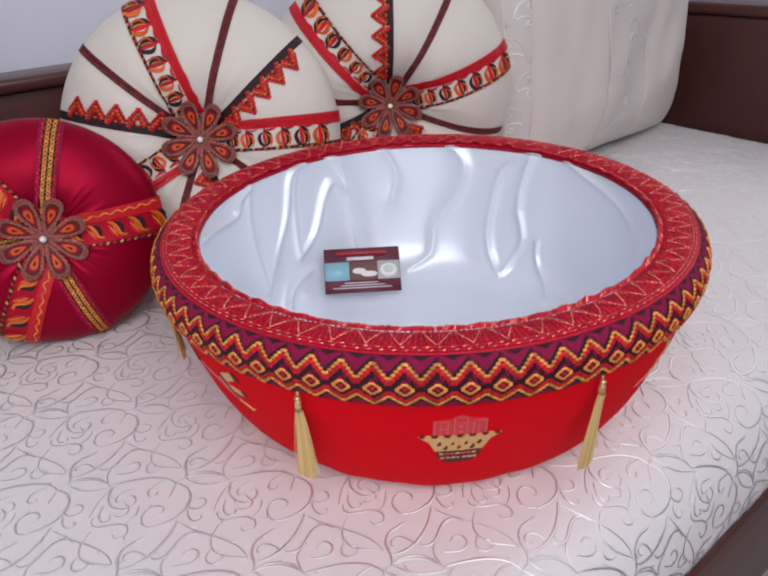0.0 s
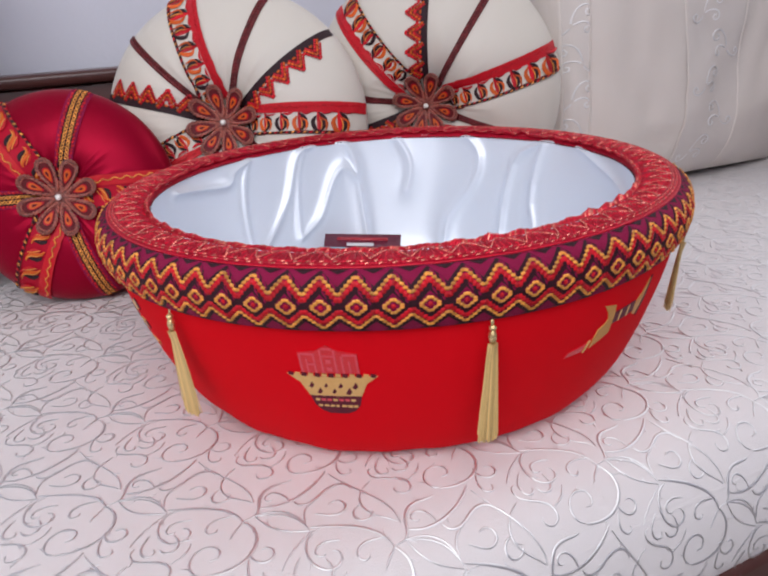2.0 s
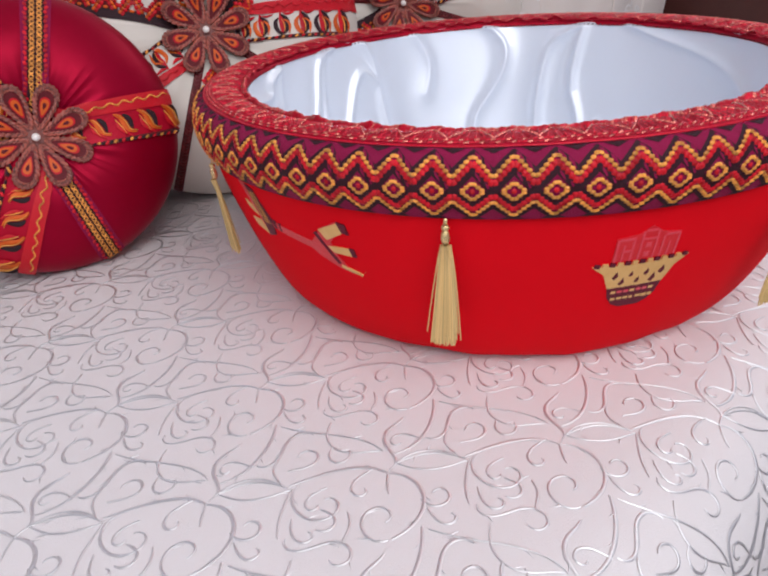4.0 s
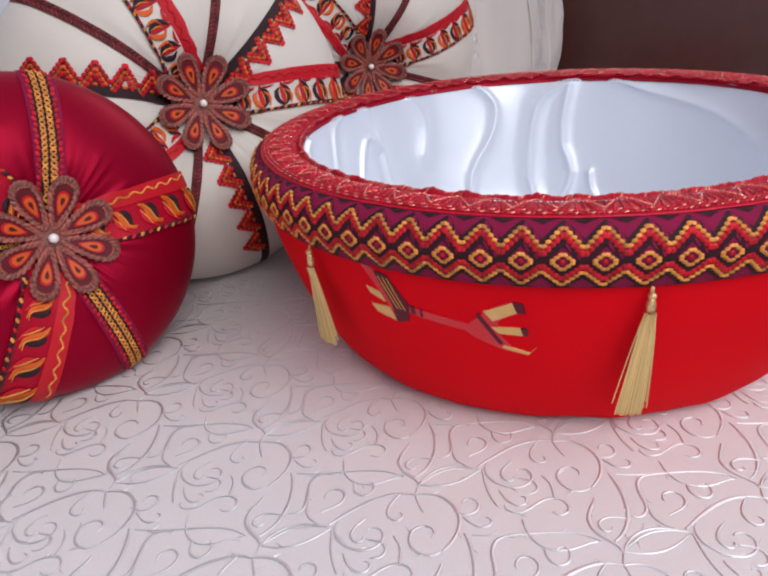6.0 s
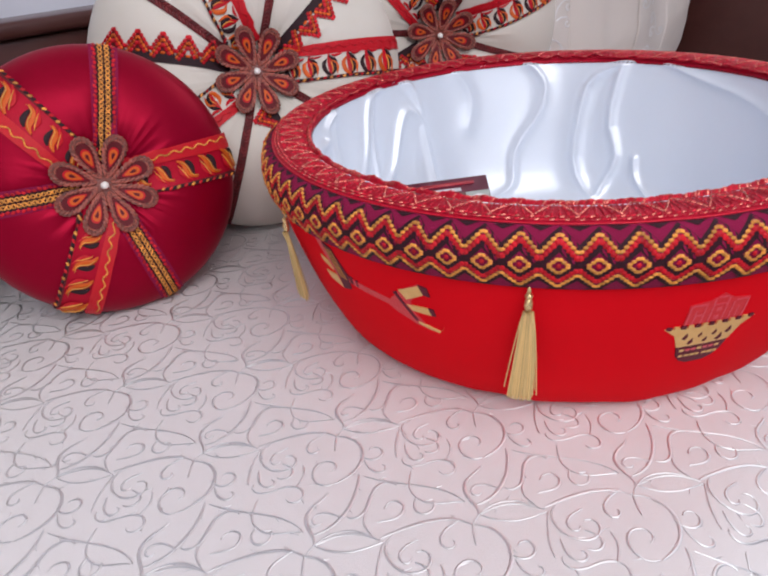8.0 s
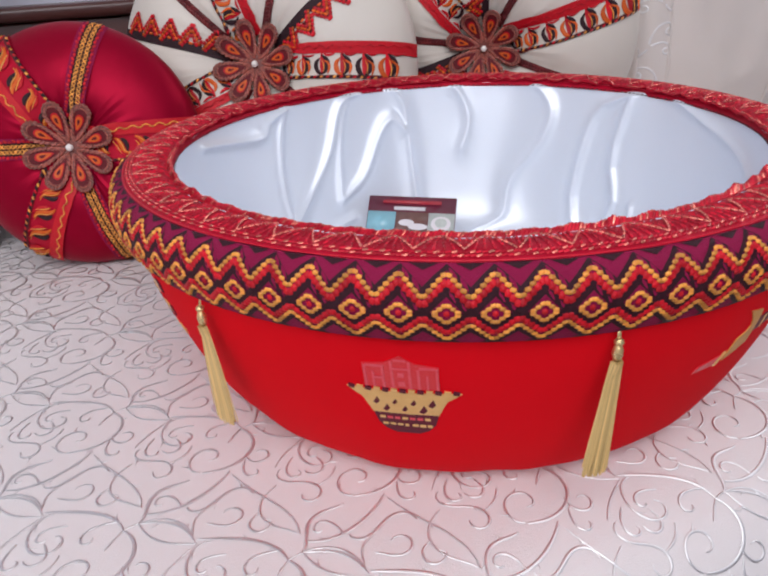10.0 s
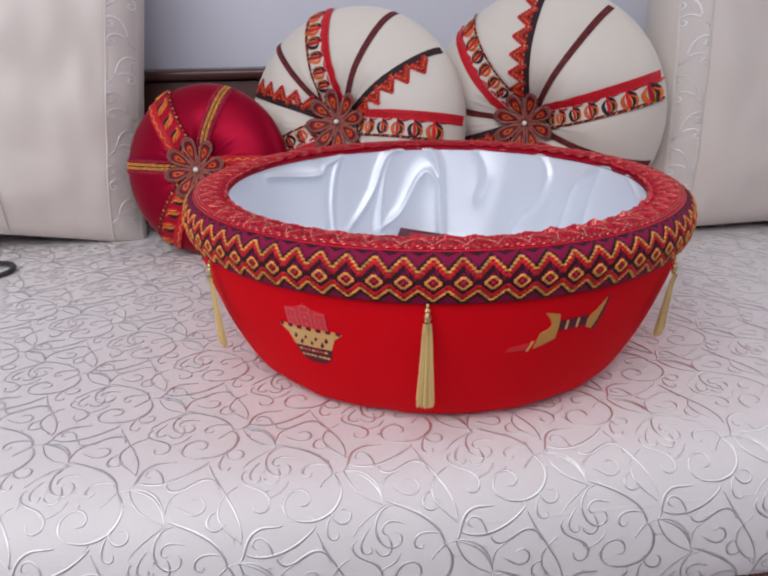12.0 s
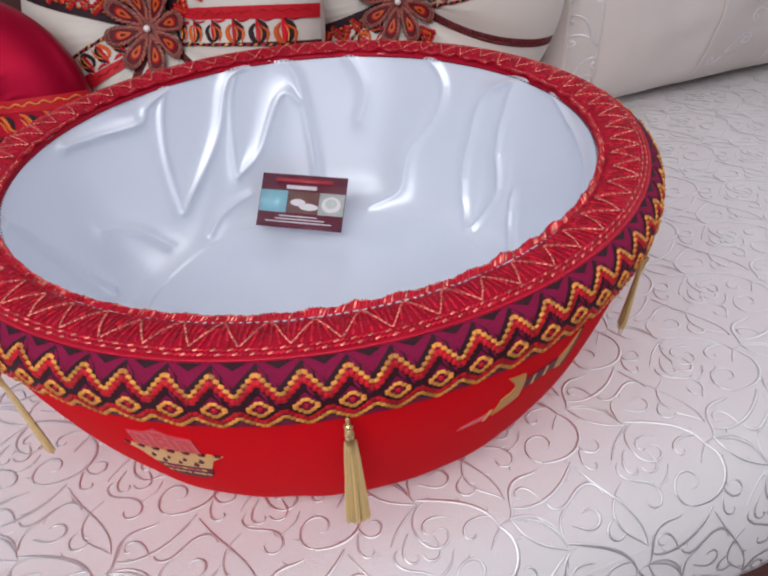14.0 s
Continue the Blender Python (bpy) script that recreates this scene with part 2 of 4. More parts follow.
def wall_with_opening(name, along, at, thick, a0, a1, o0, o1, oz0, oz1, mat):
    """A wall with one window opening, as four bevelled blocks joined into one mesh."""
    bm = bmesh.new()
    for p0, p1, z0, z1 in ((a0, o0, FLOOR_Z, CEIL_Z), (o1, a1, FLOOR_Z, CEIL_Z), (o0, o1, FLOOR_Z, oz0), (o0, o1, oz1, CEIL_Z)):
        piece = box(at, at + thick, p0, p1, z0, z1) if along == "y" else box(p0, p1, at, at + thick, z0, z1)
        me = bpy.data.meshes.new("piece")
        piece.to_mesh(me)
        piece.free()
        bm.from_mesh(me)
        bpy.data.meshes.remove(me)
    return solid(name, bm, mat, "painted wall with a wide window opening out of view", "wall")


wall_with_opening("wall_right", "y", X1, 0.15, Y0, Y1, -0.42, 0.56, 0.78, 2.06, WALL)
# front opening is assumed, cut to hold the added front lamp
wall_with_opening("unseen_wall_front", "x", Y0 - 0.15, 0.15, X0, X1, -1.80, 0.16, 0.75, 2.05, WALL)
wall_with_opening("wall_back", "x", Y1, 0.15, X0, X1, 1.03, 1.71, 0.78, 2.06, WALL)


# ---- the sofa ----
sofa = thing("sofa", pose(0, 0, 0), "ivory damask sofa seat with raised silver scrolls and dark mahogany frame", "sofa")
SX0, SX1 = -1.15, 0.965
SEAT_LINE = [(0.50, -0.004), (0.30, 0.0), (0.10, 0.0), (-0.10, 0.0), (-0.17, 0.0), (-0.205, -0.0008), (-0.228, -0.004), (-0.248, -0.0115),
             (-0.265, -0.026), (-0.277, -0.046), (-0.284, -0.070), (-0.287, -0.095), (-0.284, -0.112)]
fine = [interp(SEAT_LINE, i / 600) for i in range(601)]
ARC = [0.0]
for a, b in zip(fine, fine[1:]):
    ARC.append(ARC[-1] + math.hypot(b[0] - a[0], b[1] - a[1]))


def seat_at(x, s, lift=0.0):
    """The point of the seat's cover at x, s metres forward of its back edge, lifted off it."""
    i = min(max(int(np.searchsorted(ARC, s)), 1), 600)
    a, b = fine[i - 1], fine[i]
    t = (s - ARC[i - 1]) / (ARC[i] - ARC[i - 1])
    dy, dz = b[0] - a[0], b[1] - a[1]
    ln = math.hypot(dy, dz)
    y, z = a[0] + dy * t, a[1] + dz * t
    soft = 0.0012 * noise.noise((x * 5, s * 5, 3.1))
    edge = min(1.0, (SX1 - x) / 0.03)
    z -= 0.03 * (1 - math.sqrt(max(0.0, 1 - (1 - edge) ** 2))) if edge < 1 else 0
    return Vector((x, y + dz / ln * (lift + soft), z - dy / ln * (lift + soft)))


xs = linspace(SX0, SX1 - 0.04, 90) + [SX1 - 0.03, SX1 - 0.02, SX1 - 0.012, SX1 - 0.006, SX1 - 0.002, SX1]
part("seat_cover", grid("seat_cover", lambda u, v: seat_at(u, v), xs, linspace(0, ARC[-1], 110)), SEAT, sofa, "ivory damask seat with a rolled front edge")
part("seat_filling", box(SX0, SX1 - 0.01, -0.274, 0.5, -0.11, -0.032, 0.01), SEAT, sofa)
part("front_rail", box(SX0, SX1 + 0.075, -0.292, -0.235, -0.30, -0.105, 0.006), WOOD, sofa)
part("plinth", box(SX0, SX1 + 0.05, -0.262, 0.5, FLOOR_Z, -0.30, 0.004), WOOD, sofa)
part("backboard", box(SX0, SX1 + 0.075, 0.535, 0.58, FLOOR_Z, 0.232, 0.004), WOOD, sofa)
part("backboard_cap", box(SX0, SX1 + 0.08, 0.522, 0.592, 0.2325, 0.250, 0.006), WOOD, sofa, "glossy rounded cap of the backboard")
part("armrest", box(SX1 + 0.008, SX1 + 0.075, -0.285, 0.533, FLOOR_Z, 0.215, 0.005), WOOD, sofa, "dark mahogany panel arm")
part("armrest_cap", box(SX1 - 0.002, SX1 + 0.085, -0.293, 0.52, 0.2155, 0.238, 0.007), WOOD, sofa)

# scroll embroidery over the seat's cover
rng = random.Random(7)
pile = Pile()


# one repeat of the pattern, in millimetres: start, heading in degrees, length, curvature at start, middle and end (per metre)
LEAVES = [(0, 0, 90, 57, 57, 16, 6), (0, 0, 316, 62, -51, -47, -17), (-39, 84, 205, 44, -128, 76, -142), (-15, 81, 229, 56, -22, -19, -46), (-6, 55, 71, 48, 151, 30, -200)]
STEMS = [(-43, 34, 104, 41, 2, 37, -5), (-42, 32, 211, 33, -8, 14, 20), (-43, 32, 150, 43, 24, -32, -6), (0, 0, 17, 49, -16, -43, -29), (0, 0, 224, 15, -29, 18, -6),
         (-33, -3, 237, 21, 48, -68, 98), (-31, 57, 230, 23, -166, 89, -72), (-14, 77, 289, 69, 10, -3, -42), (8, 56, 213, 52, -14, 64, -53)]
CURLS = [(-37, 31, 171, 60, 111, 65, 231), (-41, 9, 282, 25, 70, -167, -129), (-32, -31, 165, 50, -138, -92, -251), (-2, -26, 252, 34, 72, 155, 247), (-1, 8, 168, 36, -3, 97, 379),
         (-65, 9, 186, 59, 250, -61, -200), (-25, 48, 47, 39, -128, -156, 64), (-5, 39, 193, 30, 3, 168, 103)]
BACK_Y = SEAT_LINE[0][0]
REPEAT_X, REPEAT_Y = 0.079, 0.119


def seat_thread(x, y, heading, length, k0, k1, k2, width, steps):
    """A raised thread on the seat; y counts backwards along the cover from the basket's middle."""
    ds, h, pts = length / steps, heading, [(x, y)]
    heads = [heading]
    for i in range(steps):
        t = (i + 0.5) / steps
        h += (k0 * (1 - t) * (1 - 2 * t) + 4 * k1 * t * (1 - t) + k2 * t * (2 * t - 1)) * ds
        pts.append((pts[-1][0] + math.cos(h) * ds, pts[-1][1] + math.sin(h) * ds))
        heads.append(h)
    if not all(SX0 < q[0] < SX1 - 0.02 and 0.01 < BACK_Y - q[1] < ARC[-1] - 0.003 for q in pts):
        return
    left, mid, right = [], [], []
    for i, ((px, py), ph) in enumerate(zip(pts, heads)):
        t = min(max(i / steps, 0.02), 0.98)
        w = width * (0.4 + 0.6 * math.sin(math.pi * t) ** 0.5) / 2
        nx, ny = -math.sin(ph) * w, math.cos(ph) * w
        left.append(seat_at(px + nx, BACK_Y - py - ny, 0.0004))
        right.append(seat_at(px - nx, BACK_Y - py + ny, 0.0004))
        mid.append(seat_at(px, BACK_Y - py, 0.00105))
    pile.strip(left, right, mid)
    for i in range(5, steps - 2, 9):
        if length > 0.04 and rng.random() < 0.6:
            th = heads[i] + rng.choice((-1, 1)) * rng.uniform(0.5, 0.9)
            px, py = pts[i]
            w = 0.0008
            nx, ny = -math.sin(th) * w, math.cos(th) * w
            ex, ey = px + math.cos(th) * 0.006, py + math.sin(th) * 0.006
            if 0.012 < BACK_Y - ey < ARC[-1] - 0.004 and ex < SX1 - 0.02:
                pile.strip([seat_at(px + nx, BACK_Y - py - ny, 0.0002), seat_at(ex, BACK_Y - ey, 0.0003)], [seat_at(px - nx, BACK_Y - py + ny, 0.0002), seat_at(ex + nx * 0.2, BACK_Y - ey, 0.0003)],
                           [seat_at(px, BACK_Y - py, 0.0008), seat_at(ex, BACK_Y - ey, 0.0005)])


def stroke_points(px, py, hd, ln, k0, k1, k2, n=20):
    h, x, y, out = radians(hd), px, py, [(px, py)]
    for i in range(n):
        t = (i + 0.5) / n
        h += (k0 * (1 - t) * (1 - 2 * t) + 4 * k1 * t * (1 - t) + k2 * t * (2 * t - 1)) * ln / n / 1000
        x, y = x + math.cos(h) * ln / n, y + math.sin(h) * ln / n
        out.append((x, y))
    return out


# small curls that fill the gaps of the repeat
tiles = np.array([(a * 79, (b + 0.5 * (a % 2)) * 119) for a in (-2, -1, 0, 1, 2) for b in (-2, -1, 0, 1)])
drawn = np.array([q for line in LEAVES + STEMS + CURLS for q in stroke_points(*line)])
SPIRALS = []
for _ in range(400):
    p = np.array((rng.uniform(-79, 0), rng.uniform(0, 119)))
    sg = rng.choice((-1, 1))
    line = (p[0], p[1], rng.uniform(0, 360), rng.uniform(24, 34), sg * 10, sg * 120, sg * 400)
    pts = np.array(stroke_points(*line))
    gap = np.abs(pts[:, None, None, :] - drawn[None, :, None, :] - tiles[None, None, :, :])
    near = np.hypot(gap[..., 0], gap[..., 1]).min(axis=(1, 2))
    if near[3:].min() > 2.6:
        SPIRALS.append(line)
        drawn = np.vstack((drawn, pts))
    if len(SPIRALS) == 8:
        break

for col in range(-12, 18):
    for row in range(-6, 7):
        ox, oy = -0.1992 + col * REPEAT_X, -0.1791 + (row + 0.5 * (col % 2)) * REPEAT_Y
        if not -0.5 < oy < 0.6:
            continue
        for lines, width in ((LEAVES, 0.0023), (STEMS, 0.0014), (CURLS, 0.0017), (SPIRALS, 0.0016)):
            for px, py, hd, ln, k0, k1, k2 in lines:
                seat_thread(ox + px / 1000, oy + py / 1000, radians(hd), ln / 1000, k0, k1, k2, width, max(10, int(ln / 2.0)))
scrolls = part("scroll_embroidery", pile.mesh("scroll_embroidery"), SCROLL, sofa, "raised silvery scroll and leaf stitching")
tagged(scrolls, kind="stuff")

# ---- the basket ----
BX, BY = 0.003, 0.004
basket = thing("basket", pose(BX, BY, 0.0), "round red basket with white satin lining, embroidered band and gold tassels", "basket")
WALL_LINE = [(0.186, 0.0005), (0.1965, 0.008), (0.2065, 0.022), (0.2175, 0.046), (0.2275, 0.075), (0.2355, 0.103), (0.2405, 0.128)]
BAND_LINE = [(0.2432, 0.1265), (0.2470, 0.1345), (0.2487, 0.1435), (0.2480, 0.152), (0.2448, 0.1592), (0.2390, 0.1632)]
RIM_LINE = [(0.2390, 0.1634), (0.2335, 0.1652), (0.2255, 0.1658), (0.2165, 0.1645), (0.2100, 0.1615), (0.2075, 0.1575)]


def ring_point(line, th, v, lift=0.0):
    """Point and normal of a turned surface at angle th, v from 0 to 1 along its line."""
    v = min(1.0, max(0.0, v))
    r, z = interp(line, v)
    r2, z2 = interp(line, min(1, v + 0.01))
    r1, z1 = interp(line, max(0, v - 0.01))
    dr, dz = r2 - r1, z2 - z1
    ln = math.hypot(dr, dz)
    nr, nz = dz / ln, -dr / ln
    n = Vector((nr * math.cos(th), nr * math.sin(th), nz))
    r, z = r + nr * lift, z + nz * lift
    return Vector((r * math.cos(th), r * math.sin(th), z)), n


TURN = [2 * math.pi * i / 240 for i in range(240)]


def wall_point(th, v, lift=0.0):
    p, n = ring_point(WALL_LINE, th, v, lift)
    w = 0.0012 * noise.noise((math.cos(th) * 3, math.sin(th) * 3, v * 2)) + 0.0016 * (1 - v) * noise.noise((math.cos(th) * 7, math.sin(th) * 7, 5))
    return p + n * w, n


bm = bmesh.new()
bm.from_mesh(grid("body", lambda u, v: wall_point(u, v)[0], TURN, linspace(0, 1, 28), True))
bm.faces.new([v for v in bm.verts[:240]][::-1]) if bm.verts.ensure_lookup_table() is None else None
part("body", bm, RED, basket, "bright red felt wall")
part("rim", grid("rim", lambda u, v: ring_point(RIM_LINE, u, v, 0.0008 * noise.noise((math.cos(u) * 12, math.sin(u) * 12, v * 3)))[0], TURN, linspace(0, 1, 14), True), RIM_RED, basket, "padded red satin rim")
band = part("band", grid("band", lambda u, v: ring_point(BAND_LINE, u, v)[0], TURN, linspace(0, 1, 16), True), BAND, basket, "plum woven band with zigzags and diamonds in yellow, orange and red")

# satin lining: a sloped wall with folds, and a floor
FLOOR_LIFT = 0.011
LINING_LINE = [(0.2085, 0.1605), (0.205, 0.140), (0.198, 0.105), (0.190, 0.070), (0.180, 0.038), (0.165, 0.019), (0.140, FLOOR_LIFT), (0.100, FLOOR_LIFT), (0.05, FLOOR_LIFT), (0.0, FLOOR_LIFT)]


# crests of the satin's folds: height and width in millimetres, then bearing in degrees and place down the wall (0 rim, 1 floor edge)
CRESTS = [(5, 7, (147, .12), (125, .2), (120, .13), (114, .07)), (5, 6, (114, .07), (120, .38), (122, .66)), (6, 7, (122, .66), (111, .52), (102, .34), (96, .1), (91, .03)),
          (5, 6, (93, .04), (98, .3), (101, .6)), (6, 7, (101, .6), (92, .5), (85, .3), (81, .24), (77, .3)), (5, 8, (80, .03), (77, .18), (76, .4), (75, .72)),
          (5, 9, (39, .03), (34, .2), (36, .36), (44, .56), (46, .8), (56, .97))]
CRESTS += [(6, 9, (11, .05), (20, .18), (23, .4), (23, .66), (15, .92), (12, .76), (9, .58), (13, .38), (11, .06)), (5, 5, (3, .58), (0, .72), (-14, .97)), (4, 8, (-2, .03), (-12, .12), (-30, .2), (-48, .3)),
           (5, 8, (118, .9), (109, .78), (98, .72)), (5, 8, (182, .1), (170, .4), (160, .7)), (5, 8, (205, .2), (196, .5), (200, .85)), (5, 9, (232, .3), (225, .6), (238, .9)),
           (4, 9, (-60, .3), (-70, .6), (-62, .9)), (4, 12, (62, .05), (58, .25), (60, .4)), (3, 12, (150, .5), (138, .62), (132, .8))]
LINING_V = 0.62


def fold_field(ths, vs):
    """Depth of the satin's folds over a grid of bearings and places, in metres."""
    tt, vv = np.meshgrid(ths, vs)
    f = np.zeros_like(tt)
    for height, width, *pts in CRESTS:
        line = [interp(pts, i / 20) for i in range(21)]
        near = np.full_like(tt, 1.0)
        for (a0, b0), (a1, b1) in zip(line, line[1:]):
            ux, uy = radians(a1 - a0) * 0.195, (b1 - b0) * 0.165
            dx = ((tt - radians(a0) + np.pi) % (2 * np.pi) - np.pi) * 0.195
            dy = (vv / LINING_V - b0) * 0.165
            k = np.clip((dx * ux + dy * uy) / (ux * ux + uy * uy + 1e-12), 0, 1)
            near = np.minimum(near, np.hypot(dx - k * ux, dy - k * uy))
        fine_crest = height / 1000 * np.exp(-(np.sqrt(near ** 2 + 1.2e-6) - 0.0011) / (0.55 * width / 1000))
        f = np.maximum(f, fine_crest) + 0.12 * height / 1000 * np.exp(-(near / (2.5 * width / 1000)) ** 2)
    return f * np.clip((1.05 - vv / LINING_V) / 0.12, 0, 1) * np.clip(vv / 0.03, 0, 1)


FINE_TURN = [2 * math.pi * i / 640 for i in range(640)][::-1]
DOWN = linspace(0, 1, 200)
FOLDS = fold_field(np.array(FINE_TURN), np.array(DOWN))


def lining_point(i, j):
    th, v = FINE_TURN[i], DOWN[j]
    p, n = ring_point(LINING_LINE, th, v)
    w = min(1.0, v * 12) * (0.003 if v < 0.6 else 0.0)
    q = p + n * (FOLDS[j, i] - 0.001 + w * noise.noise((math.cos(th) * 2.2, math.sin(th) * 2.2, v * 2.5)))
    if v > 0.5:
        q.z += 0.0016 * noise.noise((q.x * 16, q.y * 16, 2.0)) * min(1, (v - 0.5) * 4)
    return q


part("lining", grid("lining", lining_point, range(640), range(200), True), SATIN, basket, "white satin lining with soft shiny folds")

# zigzag embroidery on the band
N = 76
STEP = 2 * math.pi / N
PHASE = math.atan2(-0.242 - BY, -0.045 - BX)


def tri(u):
    f = u - math.floor(u)
    return abs(2 * f - 1)


def zigzag(base, swing, width, height, stitches, lift):
    out = Pile()
    for i in range(2 * N):
        for j in range(stitches):
            uc = (i + (j + 0.5) / stitches) / 2
            hu = 0.072
            rise = 0.34 * swing * (tri(uc + 0.01) - tri(uc - 0.01)) / 0.02
            a, n = ring_point(BAND_LINE, PHASE + (uc - hu) * STEP, base + swing * tri(uc) - rise * hu, lift)
            b, _ = ring_point(BAND_LINE, PHASE + (uc + hu) * STEP, base + swing * tri(uc) + rise * hu, lift)
            out.stitch(a, b, n, width, height, 0.16)
    return out


def zigzag_tape(base, swing, half, lift):
    out = Pile()
    pts = [i / 4 for i in range(4 * N + 1)]
    out.strip([ring_point(BAND_LINE, PHASE + u * STEP, base + half + swing * tri(u), lift)[0] for u in pts],
              [ring_point(BAND_LINE, PHASE + u * STEP, base - half + swing * tri(u), lift)[0] for u in pts])
    return out


for name, base, swing, half in (("dark_tape", 0.645, 0.28, 0.046), ("dark_tape", 0.40, 0.25, 0.056), ("dark_tape", 0.43, -0.19, 0.052), ("dark_tape", 0.23, -0.19, 0.036)):
    part(name, zigzag_tape(base, swing, half, 0.0003).mesh(name), BAND_DARK, band)
for name, mat, base, swing in (("yellow_zigzag", YELLOW, 0.57, 0.28), ("red_zigzag", SCARLET, 0.487, 0.27), ("red_zigzag", SCARLET, 0.36, -0.19), ("yellow_zigzag", YELLOW, 0.29, -0.20)):
    ob = part(name, zigzag(base, swing, 0.0021 if mat is YELLOW else 0.0034, 0.0011, 5, 0.0004 if mat is YELLOW else 0.0001).mesh(name), mat, band)
    tagged(ob, kind="stuff")

dia = Pile()
for (ua, va), (ub, vb) in (((-0.28, 0), (0, 0.105)), ((0, 0.105), (0.28, 0)), ((0.28, 0), (0, -0.105)), ((0, -0.105), (-0.28, 0))):
    for j in range(3):
        t = (j + 0.5) / 3
        uc, vc = ua + (ub - ua) * t, va + (vb - va) * t
        rise = 0.35 * (vb - va) / (ub - ua)
        a, n = ring_point(BAND_LINE, (uc - 0.072) * STEP, 0.41 + vc - rise * 0.072, 0.0005)
        b, _ = ring_point(BAND_LINE, (uc + 0.072) * STEP, 0.41 + vc + rise * 0.072, 0.0005)
        dia.stitch(a, b, n, 0.0021, 0.0011)
dia_mesh = dia.mesh("diamond_stitch")
heart = Pile()
a, n = ring_point(BAND_LINE, 0, 0.375, 0.0004)
b, _ = ring_point(BAND_LINE, 0, 0.445, 0.0004)
heart.stitch(a, b, n, 0.0026, 0.001)
heart_mesh = heart.mesh("diamond_heart")
for i in range(N):
    d = part("diamond_stitch", dia_mesh, YELLOW, band)
    d.rotation_euler[2] = PHASE + i * STEP
hearts = Pile()
for i in range(N):
    m = Matrix.Rotation(PHASE + i * STEP, 3, "Z")
    k = len(hearts.v)
    hearts.v += [m @ v for v in heart.v]
    hearts.f += [tuple(k + q for q in f) for f in heart.f]
tagged(part("diamond_heart", hearts.mesh("diamond_heart"), SCARLET, band), kind="stuff")
bpy.data.meshes.remove(heart_mesh)

# small dark triangles along both edges of the band
teeth = Pile()
for i in range(N):
    for v0, v1, off in ((0.985, 0.88, 0.5), (0.015, 0.11, 0.0)):
        u = i + off
        teeth.poly([ring_point(BAND_LINE, PHASE + (u + du) * STEP, v, 0.0003)[0] for du, v in ((-0.32, v0), (0, v1), (0.32, v0))])
tagged(part("edge_teeth", teeth.mesh("edge_teeth", False), BAND_DARK, band), kind="stuff")

# lace stitching over the rim: triangles filled with slanted threads, a chain along the outer edge and a scalloped inner edge
rng = random.Random(11)
# glitter: pale zigzag threads, plus scattered stitches that paint the rim's glints
lace, glitter, edge = Pile(), Pile(), Pile()
TEETH = 64
TOOTH = 2 * math.pi / TEETH


def rim_line(pile, t0, v0, t1, v1, n, width, height, lift=0.0005):
    """A row of n short stitches over the rim."""
    prev, _ = ring_point(RIM_LINE, t0, v0, lift)
    for j in range(n):
        k = (j + 1) / n
        p, nn = ring_point(RIM_LINE, t0 + (t1 - t0) * k + rng.uniform(-0.0008, 0.0008), v0 + (v1 - v0) * k, lift)
        pile.stitch(prev, p, nn, width * rng.uniform(0.8, 1.2), height, 0.15)
        prev = p


for i in range(TEETH):
    t = i * TOOTH + rng.uniform(-0.004, 0.004)
    top = rng.uniform(0.60, 0.70)
    rim_line(glitter, t, 0.24, t + TOOTH * 0.5, top, 7, 0.0011, 0.0007, 0.0009)
    rim_line(glitter, t + TOOTH * 0.5, top, t + TOOTH, 0.24, 7, 0.0011, 0.0007, 0.0009)
    for k in (0.2, 0.4, 0.6, 0.8):
        rim_line(lace, t + TOOTH * k, 0.25, t + TOOTH * (0.25 + 0.5 * k), 0.25 + (top - 0.25) * (1 - 0.9 * abs(k - 0.5)), 4, 0.0013, 0.0008)
        rim_line(lace, t + TOOTH * (k - 0.5), 0.80, t + TOOTH * (k * 0.5 - 0.25), 0.80 - (0.80 - 0.30) * (1 - 0.9 * abs(k - 0.5)), 4, 0.0012, 0.0007)
CHAIN = 560
for i in range(CHAIN):
    t = 2 * math.pi * i / CHAIN
    for v in (0.12, 0.19):
        rim_line(lace if (i + int(v * 100)) % 3 else glitter, t, v, t + 0.012, v + 0.03, 1, 0.0012, 0.0007)
EDGE = 720
swell = [rng.uniform(0.2, 1.0) * (1.7 if rng.random() < 0.16 else 1.0) for _ in range(TEETH)]
base_row, mid_row, tip_row = [], [], []
for i in range(EDGE + 1):
    t = 2 * math.pi * (i % EDGE) / EDGE
    u = t / TOOTH
    h = 0.0008 + 0.0030 * swell[int(u) % TEETH] * (1 - tri(u)) ** 1.2 + 0.0004 * math.sin(t * 240)
    c, n = ring_point(RIM_LINE, t, 0.76, 0.0006)
    out = Vector((math.cos(t), math.sin(t), 0))
    base_row.append(c)
    mid_row.append(c - out * 0.0022 + Vector((0, 0, h * 0.75 + 0.0008)))
    tip_row.append(c - out * 0.0042 + Vector((0, 0, h - 0.0008)))
edge.strip(base_row, tip_row, mid_row)
